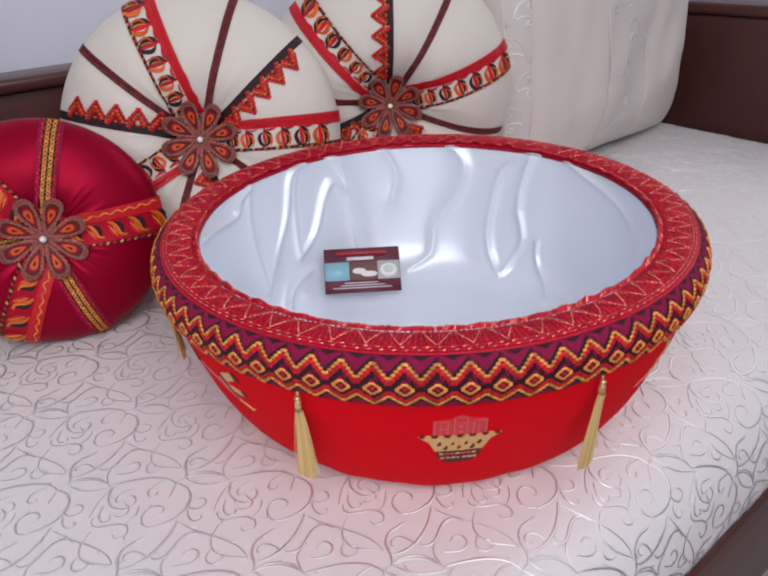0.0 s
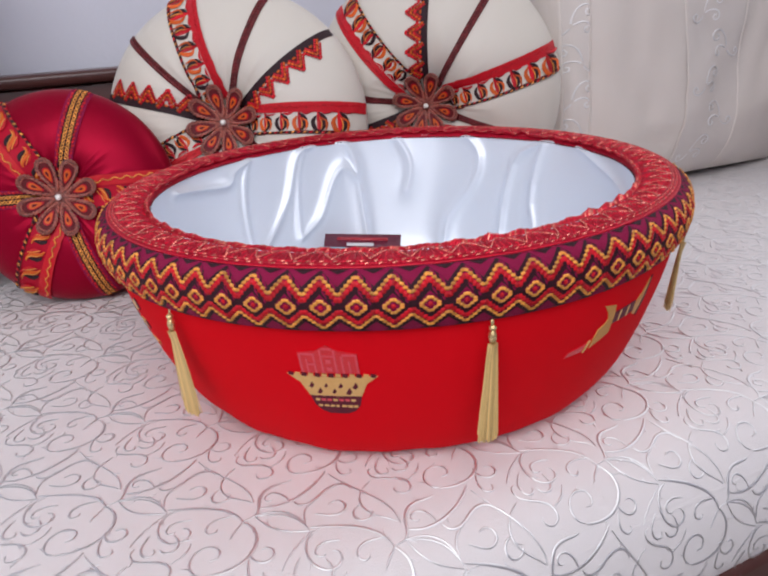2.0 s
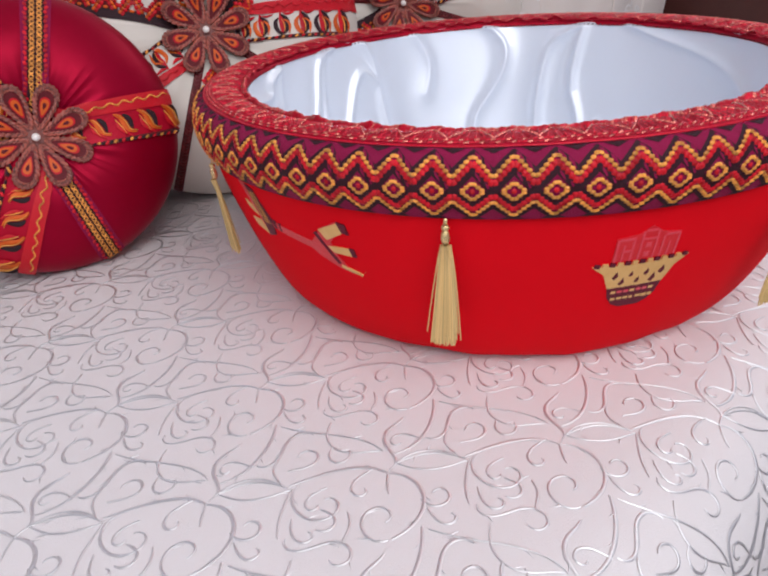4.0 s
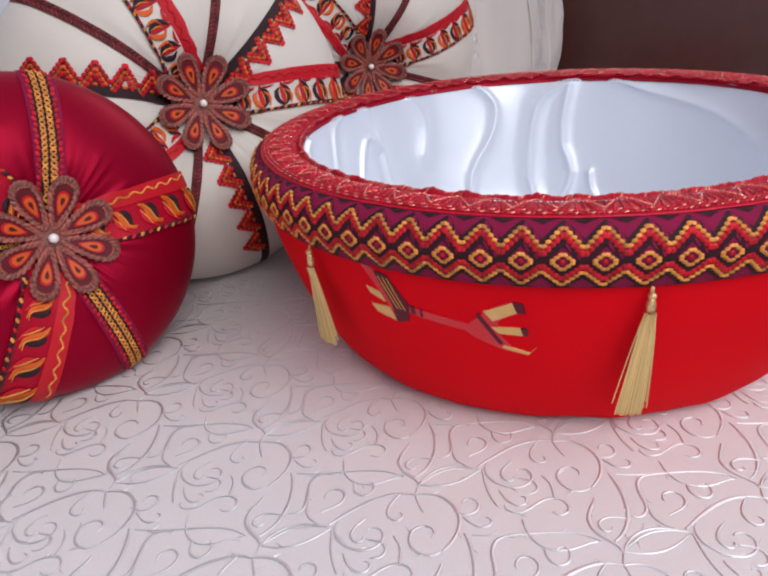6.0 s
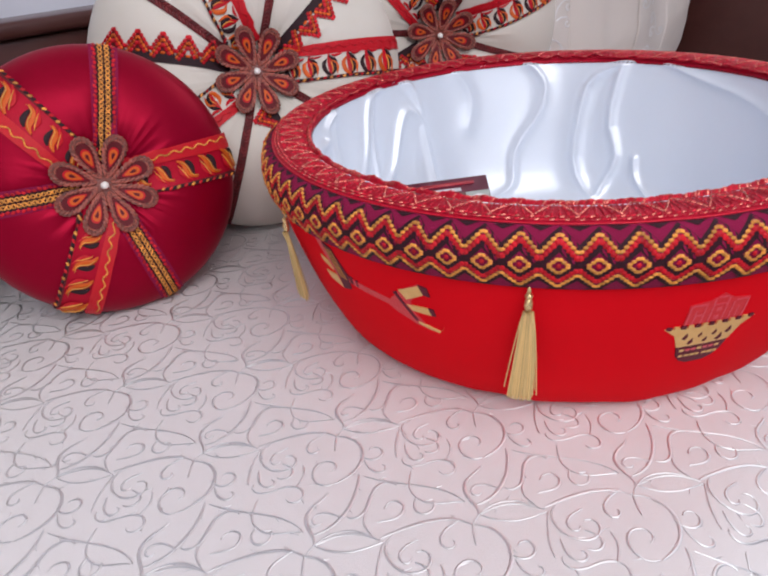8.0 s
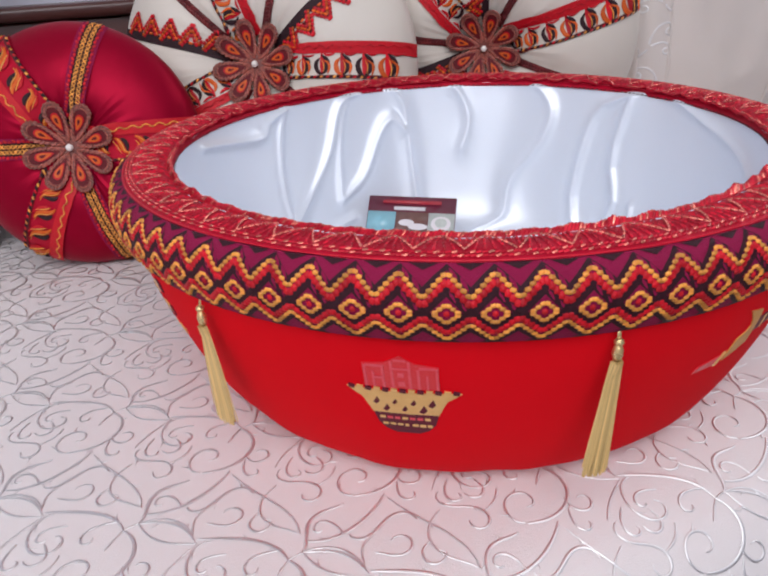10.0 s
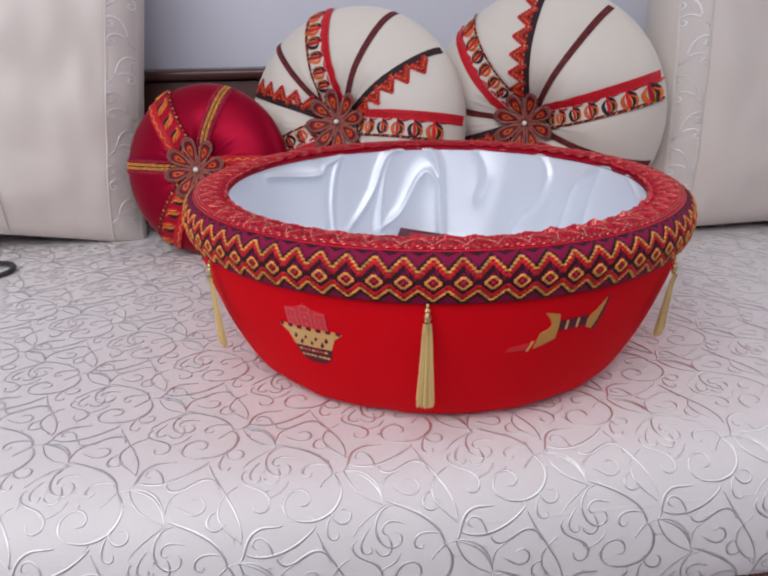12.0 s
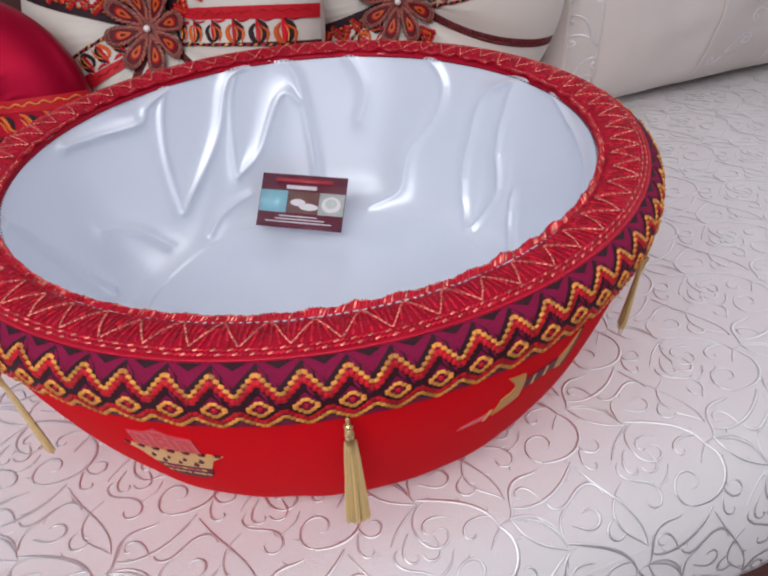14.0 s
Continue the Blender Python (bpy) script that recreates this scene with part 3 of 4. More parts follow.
for i in range(0, EDGE, 1):
    a, b = base_row[i], mid_row[i + 1]
    (glitter if rng.random() < 0.25 else lace).stitch(a + Vector((0, 0, 0.0004)), b + Vector((0, 0, 0.0006)), Vector((0, 0, 1)), 0.0011, 0.0006)
    (glitter if rng.random() < 0.35 else lace).stitch(mid_row[i], mid_row[i + 1].lerp(tip_row[i + 1], 0.6) + Vector((0, 0, 0.0006)), Vector((0, 0, 1)), 0.0012, 0.0006)
lace_ob = tagged(part("rim_lace", lace.mesh("rim_lace"), LACE_RED, basket, "slanted red lace stitches"), kind="stuff")
tagged(part("glitter_stitches", glitter.mesh("glitter_stitches"), LACE_PINK, basket), kind="stuff")
tagged(part("scalloped_edge", edge.mesh("scalloped_edge"), LACE_RED, basket), kind="stuff")
seam = Pile()
for i in range(300):
    th = 2 * math.pi * i / 300
    a, n = ring_point(RIM_LINE, th, 0.93, 0.0008)
    b, _ = ring_point(RIM_LINE, th + 0.012, 1.0, 0.0018)
    seam.stitch(a, b, n, 0.0010, 0.0006)
tagged(part("seam_thread", seam.mesh("seam_thread"), BLACK, basket, "dark thread stitching the lining to the rim"), kind="stuff")
piping = Pile()
ths = [2 * math.pi * i / 240 for i in range(241)]
piping.strip([ring_point(RIM_LINE, t, 0.015, 0.0002)[0] for t in ths], [ring_point(RIM_LINE, t, 0.065, 0.0002)[0] for t in ths], [ring_point(RIM_LINE, t, 0.04, 0.0009)[0] for t in ths])
part("rim_piping", piping.mesh("rim_piping"), LACE_RED, basket, "thin red piping between rim and band")


# tassels
def tassel(th, length, sway, seed, spread):
    rng = random.Random(seed)
    p, n = ring_point(BAND_LINE, th, 0.0, 0.0015)
    p = p + Vector((0, 0, -0.004))
    side = Vector((-math.sin(th), math.cos(th), 0))
    knot = bmesh.new()
    for dz, r, sq in ((0.0, 0.0023, 0.9), (-0.0058, 0.0025, 2.0)):
        bmesh.ops.create_uvsphere(knot, u_segments=14, v_segments=9, radius=r, matrix=Matrix.Translation(p + Vector((0, 0, dz)) + side * sway * 0.05 * -dz / 0.0078 * length) @ Matrix.Diagonal((1, 1, sq, 1)))
    head = part("tassel", knot, GOLD_CAP, basket, "gold thread tassel hanging below the band")
    loop = Pile()
    top = p + Vector((0, 0, 0.005))
    loop.stitch(top + n * -0.001, p, n, 0.002, 0.001)
    part("tassel_loop", loop.mesh("tassel_loop"), GOLD_CAP, head)
    strands = Pile()
    for i in range(360):
        a = rng.uniform(0, 2 * math.pi)
        q = math.sqrt(rng.random())
        ox, oy = q * math.cos(a), q * math.sin(a)
        ln = length * rng.uniform(0.9, 1.03)
        left, right, mid = [], [], []
        stray = spread * (1.0 + 0.7 * (rng.random() < 0.08))
        for j in range(8):
            t = j / 7
            z = -0.010 - (ln - 0.010) * t
            wide = 0.0028 + stray * t ** 0.8
            c = p + Vector((0, 0, z)) + side * (ox * wide + sway * ln * t ** 1.2) + n * 0.0
            vz = min(1, max(0, (c.z - 0.0) / 0.128))
            r_wall = interp(WALL_LINE, vz)[0]
            rad = Vector((c.x, c.y, 0))
            hang = max(rad.length - 0.005 * t, r_wall + 0.004 + 0.003 * (1 + oy))
            rad = rad.normalized() * (hang + oy * wide * 0.25)
            c = Vector((rad.x, rad.y, max(c.z, 0.003)))
            w = side * 0.00036
            left.append(c - w)
            right.append(c + w)
            mid.append(c + n * 0.00045)
        strands.strip(left, right, mid)
    tagged(part("skirt", strands.mesh("skirt"), GOLD, head, "loose gold threads"), kind="stuff")


def bearing(x, y):
    return math.atan2(y - BY, x - BX)


tassel(bearing(-0.228, 0.098), 0.066, 0.03, 1, 0.0066)
tassel(bearing(-0.216, -0.113), 0.076, -0.05, 2, 0.0050)
tassel(bearing(-0.048, -0.238), 0.080, -0.02, 3, 0.0036)
tassel(radians(-45.5), 0.066, 0.0, 4, 0.0066)


# applied motifs on the wall
def patch(name, outline, mat, parent, th0, z0, lift=0.0012, rot=0.0, label="", grow=(1.0, 1.0)):
    """A cloth patch with outline in metres (across, up) round the wall point at th0, z0."""
    bm = bmesh.new()
    vs = [bm.verts.new((x * grow[0], y * grow[1], 0)) for x, y in outline]
    f = bm.faces.new(vs)
    bmesh.ops.triangulate(bm, faces=[f])
    for _ in range(3):
        long = [e for e in bm.edges if e.calc_length() > 0.006]
        if long:
            bmesh.ops.subdivide_edges(bm, edges=long, cuts=1)
            bmesh.ops.triangulate(bm, faces=bm.faces[:])
    back = bmesh.ops.extrude_face_region(bm, geom=bm.faces[:])
    for v in [g for g in back["geom"] if isinstance(g, bmesh.types.BMVert)]:
        v.co.z = 1.0
    cr, sr = math.cos(rot), math.sin(rot)
    for v in bm.verts:
        x, y = v.co.x * cr - v.co.y * sr, v.co.x * sr + v.co.y * cr
        z = z0 + y
        lo, hi = 0.0, 1.0
        for _ in range(18):
            mid = (lo + hi) / 2
            if interp(WALL_LINE, mid)[1] < z:
                lo = mid
            else:
                hi = mid
        r = interp(WALL_LINE, lo)[0]
        q, n = wall_point(th0 + x / r, lo, 0.0)
        v.co = q + n * (0.45 * lift if v.co.z > 0.5 else 0.45 * lift - 0.0010)
    bmesh.ops.recalc_face_normals(bm, faces=bm.faces[:])
    return part(name, bm, mat, parent, label, False)


def bar(x0, x1, y0, y1):
    return [(x0, y0), (x1, y0), (x1, y1), (x0, y1)]


def bowl_motif(th, z):
    g = (1.02, 1.25)
    rng = random.Random(5)
    m = patch("bowl_motif", [(-0.0285, 0.004), (-0.021, -0.001), (-0.0165, -0.010), (0.0165, -0.010), (0.021, -0.001), (0.0285, 0.004), (0.014, 0.0035), (0, 0.003), (-0.014, 0.0035)], PATCH_CREAM, basket, th, z, 0.0013, 0, "printed appliqué of a bowl with pink blocks", grow=g)
    patch("bowl_base", [(-0.0165, -0.0098), (-0.0145, -0.0165), (-0.011, -0.0205), (-0.006, -0.0228), (0.006, -0.0228), (0.011, -0.0205), (0.0145, -0.0165), (0.0165, -0.0098)], PATCH_DARK, m, th, z, 0.0013, grow=g)
    for i in range(7):
        x = -0.0125 + 0.0038 * i
        patch("bowl_stripe", bar(x, x + rng.uniform(0.0018, 0.0032), -0.0182 + rng.uniform(0, 0.0006), -0.0164), PATCH_CREAM, m, th, z, 0.0018, grow=g)
        patch("plum_dash", bar(x - 0.001, x + 0.0018, -0.0135, -0.0120), PATCH_PINK if i % 3 else PATCH_CREAM, m, th, z, 0.0018, grow=g)
    for i in range(13):
        x = -0.0275 + 0.0043 * i
        patch("bowl_lip", [(x, 0.0036), (x + 0.0030, 0.0032 + 0.0004 * (i % 2)), (x + 0.0034, 0.0050), (x + 0.0003, 0.0054)], PATCH_CREAM if i % 2 else PATCH_DARK, m, th, z, 0.0019, grow=g)
    for i in range(9):
        x, y = -0.0185 + 0.0046 * i, (-0.0022 if i % 2 else -0.0062)
        if abs(x) < 0.0165 or y > -0.005:
            a = rng.uniform(0.0010, 0.0017)
            patch("spot", [(x - a * 1.3, y - a), (x, y - a * 1.7), (x + a * 1.2, y - a * 0.4), (x + a * 0.4, y + a * 1.5)], PATCH_DARK, m, th, z, 0.0019, grow=g)
    patch("pink_block", [(-0.0185, 0.006), (-0.0185, 0.0185), (-0.007, 0.020), (0, 0.0235), (0.007, 0.020), (0.0180, 0.0185), (0.0180, 0.006)], PATCH_ROSE, m, th, z, 0.0012, 0, "rose foil blocks", grow=g)
    # foil lines whose sheen is put into a lighter pink
    for x0, x1, y0, y1 in ((-0.018, -0.0168, 0.006, 0.018), (-0.0168, -0.008, 0.0172, 0.0185), (-0.0140, -0.0130, 0.006, 0.015), (-0.0092, -0.0080, 0.006, 0.0172), (-0.013, -0.0092, 0.0110, 0.0122), (-0.0048, -0.0036, 0.006, 0.021), (0.0036, 0.0048, 0.006, 0.021),
                           (-0.0015, 0.0015, 0.0075, 0.0100), (-0.0015, 0.0015, 0.0125, 0.0150), (-0.0036, 0.0036, 0.0165, 0.0175), (-0.003, 0.003, 0.0208, 0.0220), (0.0078, 0.0090, 0.006, 0.0172), (0.0090, 0.0165, 0.0172, 0.0185), (0.0120, 0.0130, 0.006, 0.014), (0.0166, 0.0178, 0.006, 0.018)):
        patch("pink_glint_bar", bar(x0, x1, y0, y1), PATCH_PINK, m, th, z, 0.0018, grow=g)


def bobbin_motif(th, z, flip=1, rot=0.0):
    f = lambda pts: [(flip * x, y) for x, y in (pts if flip > 0 else pts[::-1])]
    m = patch("bobbin_motif", f([(-0.045, 0.026), (-0.036, 0.024), (-0.027, 0.010), (-0.020, 0.004), (0.012, -0.001), (0.022, 0.010), (0.034, 0.017), (0.033, 0.010), (0.026, 0.002), (0.027, -0.006), (0.034, -0.018), (0.026, -0.016), (0.014, -0.010), (0.010, -0.006), (-0.020, -0.001), (-0.028, -0.010), (-0.030, -0.004), (-0.033, 0.006)]), PATCH_ROSE, basket, th, z, 0.0012, rot, "printed appliqué of a bobbin shape in cream and rose", grow=(1.22, 1.12))
    patch("dark_stripe", f([(-0.037, 0.0235), (-0.029, 0.0215), (-0.0185, 0.004), (-0.0205, -0.007), (-0.028, -0.0095), (-0.029, 0.003)]), PATCH_DARK, m, th, z, 0.0017, rot, grow=(1.22, 1.12))
    patch("cream_block", f([(-0.044, 0.011), (-0.035, 0.009), (-0.033, 0.003), (-0.042, 0.007)]), PATCH_CREAM, m, th, z, 0.0017, rot, grow=(1.22, 1.12))
    patch("cream_block", f([(-0.043, -0.001), (-0.031, 0.000), (-0.028, -0.009), (-0.040, -0.006)]), PATCH_CREAM, m, th, z, 0.0017, rot, grow=(1.22, 1.12))
    for k in range(3):
        patch("gold_line", f([(-0.0345 + 0.0026 * k, 0.0200), (-0.0338 + 0.0026 * k, 0.0200), (-0.0255 + 0.0022 * k, 0.0005), (-0.0262 + 0.0022 * k, 0.0005)]), PATCH_OCHRE, m, th, z, 0.0022, rot, grow=(1.22, 1.12))
    patch("dark_cap", f([(0.0335, 0.0165), (0.0385, 0.0155), (0.0395, 0.0095), (0.0355, 0.0100)]), PATCH_DARK, m, th, z, 0.0018, rot, grow=(1.22, 1.12))
    patch("dark_cap", f([(0.0365, 0.0002), (0.0395, 0.0000), (0.0400, -0.0050), (0.0375, -0.0050)]), PATCH_DARK, m, th, z, 0.0018, rot, grow=(1.22, 1.12))
    patch("waist_stripe", f(bar(-0.0130, -0.0115, -0.0015, 0.0036)), PATCH_DARK, m, th, z, 0.0017, rot, grow=(1.22, 1.12))
    patch("waist_stripe", f(bar(-0.018, -0.0155, -0.001, 0.0045)), PATCH_DARK, m, th, z, 0.0017, rot, grow=(1.22, 1.12))
    patch("cream_block", f([(0.020, 0.009), (0.034, 0.016), (0.036, 0.010), (0.024, 0.003)]), PATCH_CREAM, m, th, z, 0.0017, rot, grow=(1.22, 1.12))
    patch("cream_block", f([(0.023, -0.001), (0.037, 0.000), (0.038, -0.005), (0.026, -0.005)]), PATCH_CREAM, m, th, z, 0.0017, rot, grow=(1.22, 1.12))
    patch("dark_stripe", f([(0.016, 0.006), (0.018, 0.007), (0.028, -0.012), (0.026, -0.013)]), PATCH_DARK, m, th, z, 0.0018, rot, grow=(1.22, 1.12))
    patch("cream_tail", f([(0.028, -0.013), (0.040, -0.017), (0.043, -0.013), (0.039, -0.0185), (0.027, -0.015)]), PATCH_CREAM, m, th, z, 0.0018, rot, grow=(1.22, 1.12))


def spool_motif(th, z, rot=0.0):
    left_end = [(-0.027, 0.0140), (-0.0145, 0.0110), (-0.0130, 0.0030), (-0.0132, -0.0110), (-0.021, -0.0145), (-0.030, -0.0180), (-0.0275, -0.0040), (-0.0215, -0.0015), (-0.0195, 0.0020), (-0.0215, 0.0070)]
    m = patch("spool_motif", left_end, PATCH_OCHRE, basket, th, z, 0.0013, rot, "printed appliqué of a spool shape in ochre and black")
    right_end = [(0.0295, 0.0170), (0.0220, 0.0085), (0.0155, 0.0035), (0.0132, -0.0010), (0.0145, -0.0070), (0.0205, -0.0095), (0.0240, -0.0020), (0.0270, 0.0080)]
    patch("spool_end", right_end, PATCH_OCHRE, m, th, z, 0.0013, rot)
    patch("dark_waist", bar(-0.0128, 0.0132, -0.0042, 0.0046), PATCH_DARK, m, th, z, 0.0014, rot)
    for x in (-0.006, 0.004):
        patch("cream_stripe", bar(x - 0.0010, x + 0.0010, -0.0040, 0.0044), PATCH_CREAM, m, th, z, 0.0019, rot)
    patch("dark_stripe", [(0.0300, 0.0170), (0.0315, 0.0180), (0.0285, 0.0010), (0.0235, -0.0115), (0.0215, -0.0105), (0.0255, 0.0000)], PATCH_DARK, m, th, z, 0.0018, rot)
    patch("cream_stripe", [(-0.0355, -0.0200), (-0.0338, -0.0195), (-0.0310, -0.0110), (-0.0328, -0.0110)], PATCH_CREAM, m, th, z, 0.0016, rot)
    patch("rose_tail", [(-0.052, -0.0190), (-0.037, -0.0185), (-0.0345, -0.0125), (-0.050, -0.0150)], PATCH_ROSE, m, th, z, 0.0012, rot)


bowl_motif(bearing(-0.1325, -0.186), 0.085)
bobbin_motif(bearing(-0.2325, -0.002), 0.096)
spool_motif(bearing(0.068, -0.226), 0.098)

# ---- card leaning in the basket ----
c_tl, c_tr, c_bl = Vector((-0.005, 0.175, 0.062)), Vector((0.068, 0.125, 0.060)), Vector((-0.027, 0.142, 0.020))
ax = (c_tr - c_tl).normalized()
ay = (c_tl - c_bl)
ay = (ay - ax * ay.dot(ax)).normalized()
az = ax.cross(ay)
card = new("business_card")
card.matrix_world = Matrix.Translation((c_tl + c_tr) / 2 - ay * 0.0275) @ Matrix((ax, ay, az)).transposed().to_4x4()
tagged(card, "small wine-red printed card with three pictures, leaning on the lining", "card")
part("card_board", box(-0.045, 0.045, -0.0275, 0.0275, -0.0004, 0.0002, 0), CARD_RED, card)


def printed(name, x0, x1, y0, y1, mat, z=0.0004):
    part(name, box(x0, x1, y0, y1, 0.0002, z), mat, card)


printed("blue_picture", -0.0445, -0.0155, -0.012, 0.0105, CARD_BLUE)
printed("brown_picture", -0.015, 0.0175, -0.012, 0.0105, CARD_BROWN)
printed("grey_picture", 0.018, 0.0445, -0.012, 0.0105, CARD_GREY)
printed("title_bar", -0.030, 0.030, 0.0195, 0.0235, CARD_SCARLET)
printed("heading_bar", -0.018, 0.014, 0.0125, 0.0165, CARD_WHITE)
printed("text_bar", -0.022, 0.018, -0.0160, -0.0148, CARD_WHITE)
printed("text_bar", -0.026, 0.026, -0.0190, -0.0178, CARD_WHITE)
printed("text_bar", -0.036, 0.034, -0.0220, -0.0208, CARD_WHITE)
for sx, sy, rx, ry, mat in ((-0.004, -0.001, 0.008, 0.0035, CARD_WHITE), (0.008, -0.005, 0.010, 0.0035, CARD_WHITE), (0.031, -0.001, 0.010, 0.008, CARD_WHITE), (0.031, 0.000, 0.006, 0.005, CARD_GREY)):
    bm = bmesh.new()
    bmesh.ops.create_circle(bm, cap_ends=True, segments=20, radius=1, matrix=Matrix.Translation((sx, sy, 0.0006 + 0.0001 * (rx < 0.007))) @ Matrix.Diagonal((rx, ry, 1, 1)))
    part("picture_shape", bm, mat, card)


# ---- round cushions ----
def cushion_point(R, H, r, a, side=1, lift=0.0, creases=()):
    """Point of a round tufted cushion at r (0 to 1) and angle a; its front faces +z."""
    h = (H if side > 0 else max(H, 0.07)) * (max(0.0, 1 - r ** 2.6)) ** 0.55
    h -= H * 0.36 * math.exp(-(r / 0.33) ** 2)
    for c in creases:
        d = (a - c + math.pi) % (2 * math.pi) - math.pi
        h -= H * 0.055 * math.exp(-(d * max(r, 0.1) / 0.09) ** 2) * (1 - r ** 4)
    h *= 1 + 0.03 * noise.noise((math.cos(a) * 4 * r, math.sin(a) * 4 * r, side)) + 0.02 * noise.noise((math.cos(a) * 5, math.sin(a) * 5, r * 1.5 + R * 9)) * (1 - r)
    h += 0.0028 * abs(noise.noise((math.cos(a) * 9, math.sin(a) * 9, r + R * 20))) * math.exp(-((r - 0.33) / 0.2) ** 2)
    x, y = R * r * math.cos(a), R * r * math.sin(a)
    return Vector((x, y, side * h))


def cushion_frame(R, H, r, a, creases=()):
    p = cushion_point(R, H, r, a, 1, 0, creases)
    pr = cushion_point(R, H, min(r + 0.01, 0.999), a, 1, 0, creases) - cushion_point(R, H, max(r - 0.01, 0), a, 1, 0, creases)
    pa = cushion_point(R, H, r, a + 0.02, 1, 0, creases) - cushion_point(R, H, r, a - 0.02, 1, 0, creases)
    n = pr.cross(pa).normalized()
    return p, n, pr.normalized(), pa.normalized()


def cushion_ribbon(R, H, a, w0, w1, skew=0.0, creases=(), lift=0.0012, off=0.0, r0=0.16, r1=0.985, out=None, steps=26):
    """A ribbon laid radially on the cushion, w0 wide at the middle and w1 at the edge, shifted off metres sideways."""
    out = out or Pile()
    left, mid, right = [], [], []
    for i in range(steps):
        r = r0 + (r1 - r0) * i / (steps - 1)
        w = w0 + (w1 - w0) * i / (steps - 1)
        pts = []
        for s in (-1, 0, 1):
            x, y = R * r, off + s * w / 2
            rr, aa = math.hypot(x, y) / R, math.atan2(y, x) + a + skew * r
            p, n, _, _ = cushion_frame(R, H, min(rr, 0.995), aa, creases)
            pts.append(p + n * lift)
        left.append(pts[0])
        mid.append(pts[1])
        right.append(pts[2])
    out.strip(left, right, mid)
    return out


def on_cushion(R, H, a, along, across, creases, lift):
    rr, aa = math.hypot(along, across) / R, math.atan2(across, along) + a
    p, n, _, _ = cushion_frame(R, H, min(rr, 0.995), aa, creases)
    return p + n * lift, n


def ribbon_stitches(R, H, a, pts, creases, lift, width, height, out):
    for (x0, y0), (x1, y1) in pts:
        if max(math.hypot(x0, y0), math.hypot(x1, y1)) > R * 0.992:
            continue
        p, n = on_cushion(R, H, a, x0, y0, creases, lift)
        q, _ = on_cushion(R, H, a, x1, y1, creases, lift)
        out.stitch(p, q, n, width, height)


def thin_braid(cu, R, H, a, cr):
    ob = part("braid", cushion_ribbon(R, H, a, 0.0085, 0.0100, 0, cr).mesh("braid"), MAROON, cu, "narrow maroon braid")
    st = Pile()
    x = 0.16 * R
    while x < R * 0.97:
        ribbon_stitches(R, H, a, [((x, -0.0042), (x + 0.0042, 0)), ((x, 0.0042), (x + 0.0042, 0))], cr, 0.0016, 0.0020, 0.0010, st)
        x += 0.0036
    tagged(part("braid_stitch", st.mesh("braid_stitch"), DARK_BRAID, ob), kind="stuff")


def zigzag_ribbon(cu, R, H, a, cr, flip):
    """Black tape with a toothed edge of scarlet and yellow stitches."""
    ob = part("black_ribbon", cushion_ribbon(R, H, a, 0.0085, 0.0100, 0, cr).mesh("black_ribbon"), BLACK, cu, "black tape with toothed scarlet and yellow edge")
    red, yel, back = Pile(), Pile(), Pile()
    pitch = 0.0235
    x = 0.20 * R
    while x + pitch < R * 1.0:
        tri_pts = [(x, 0.004), (x + pitch * 0.25, 0.0140), (x + pitch / 2, 0.024), (x + pitch * 0.75, 0.0140), (x + pitch, 0.004)]
        if math.hypot(tri_pts[2][0], tri_pts[2][1]) < R * 0.985:
            c = [on_cushion(R, H, a, px, flip * py, cr, 0.0010)[0] for px, py in tri_pts]
            back.poly(c if flip < 0 else c[::-1])
        for s in range(2):
            xa, xb = x + s * pitch / 2, x + (s + 1) * pitch / 2
            ya, yb = (0.0070, 0.0245) if s == 0 else (0.0245, 0.0070)
            for j in range(5):
                ta, tb = j / 5, (j + 1.08) / 5
                q = [(xa + (xb - xa) * ta, flip * (ya + (yb - ya) * ta)), (xa + (xb - xa) * tb, flip * (ya + (yb - ya) * tb))]
                ribbon_stitches(R, H, a, [q], cr, 0.0016, 0.0036, 0.0010, red)
                q2 = [(u, v - flip * 0.0058) for u, v in q]
                if q2[0][1] * flip > 0.002:
                    ribbon_stitches(R, H, a, [q2], cr, 0.0017, 0.0026, 0.0010, yel)
                q3 = [(u, v - flip * 0.0105) for u, v in q]
                if q3[0][1] * flip > 0.003:
                    ribbon_stitches(R, H, a, [q3], cr, 0.0016, 0.0034, 0.0009, red)
        p, q = (x + pitch * 0.5 - 0.0025, flip * 0.0055), (x + pitch * 0.5 + 0.0025, flip * 0.0055)
        ribbon_stitches(R, H, a, [(p, q)], cr, 0.0018, 0.0026, 0.0012, yel)
        x += pitch
    part("tooth_ground", back.mesh("tooth_ground", False), MAROON, ob)
    tagged(part("scarlet_teeth", red.mesh("scarlet_teeth"), SCARLET, ob), kind="stuff")
    tagged(part("yellow_stitch", yel.mesh("yellow_stitch"), ORANGE, ob), kind="stuff")


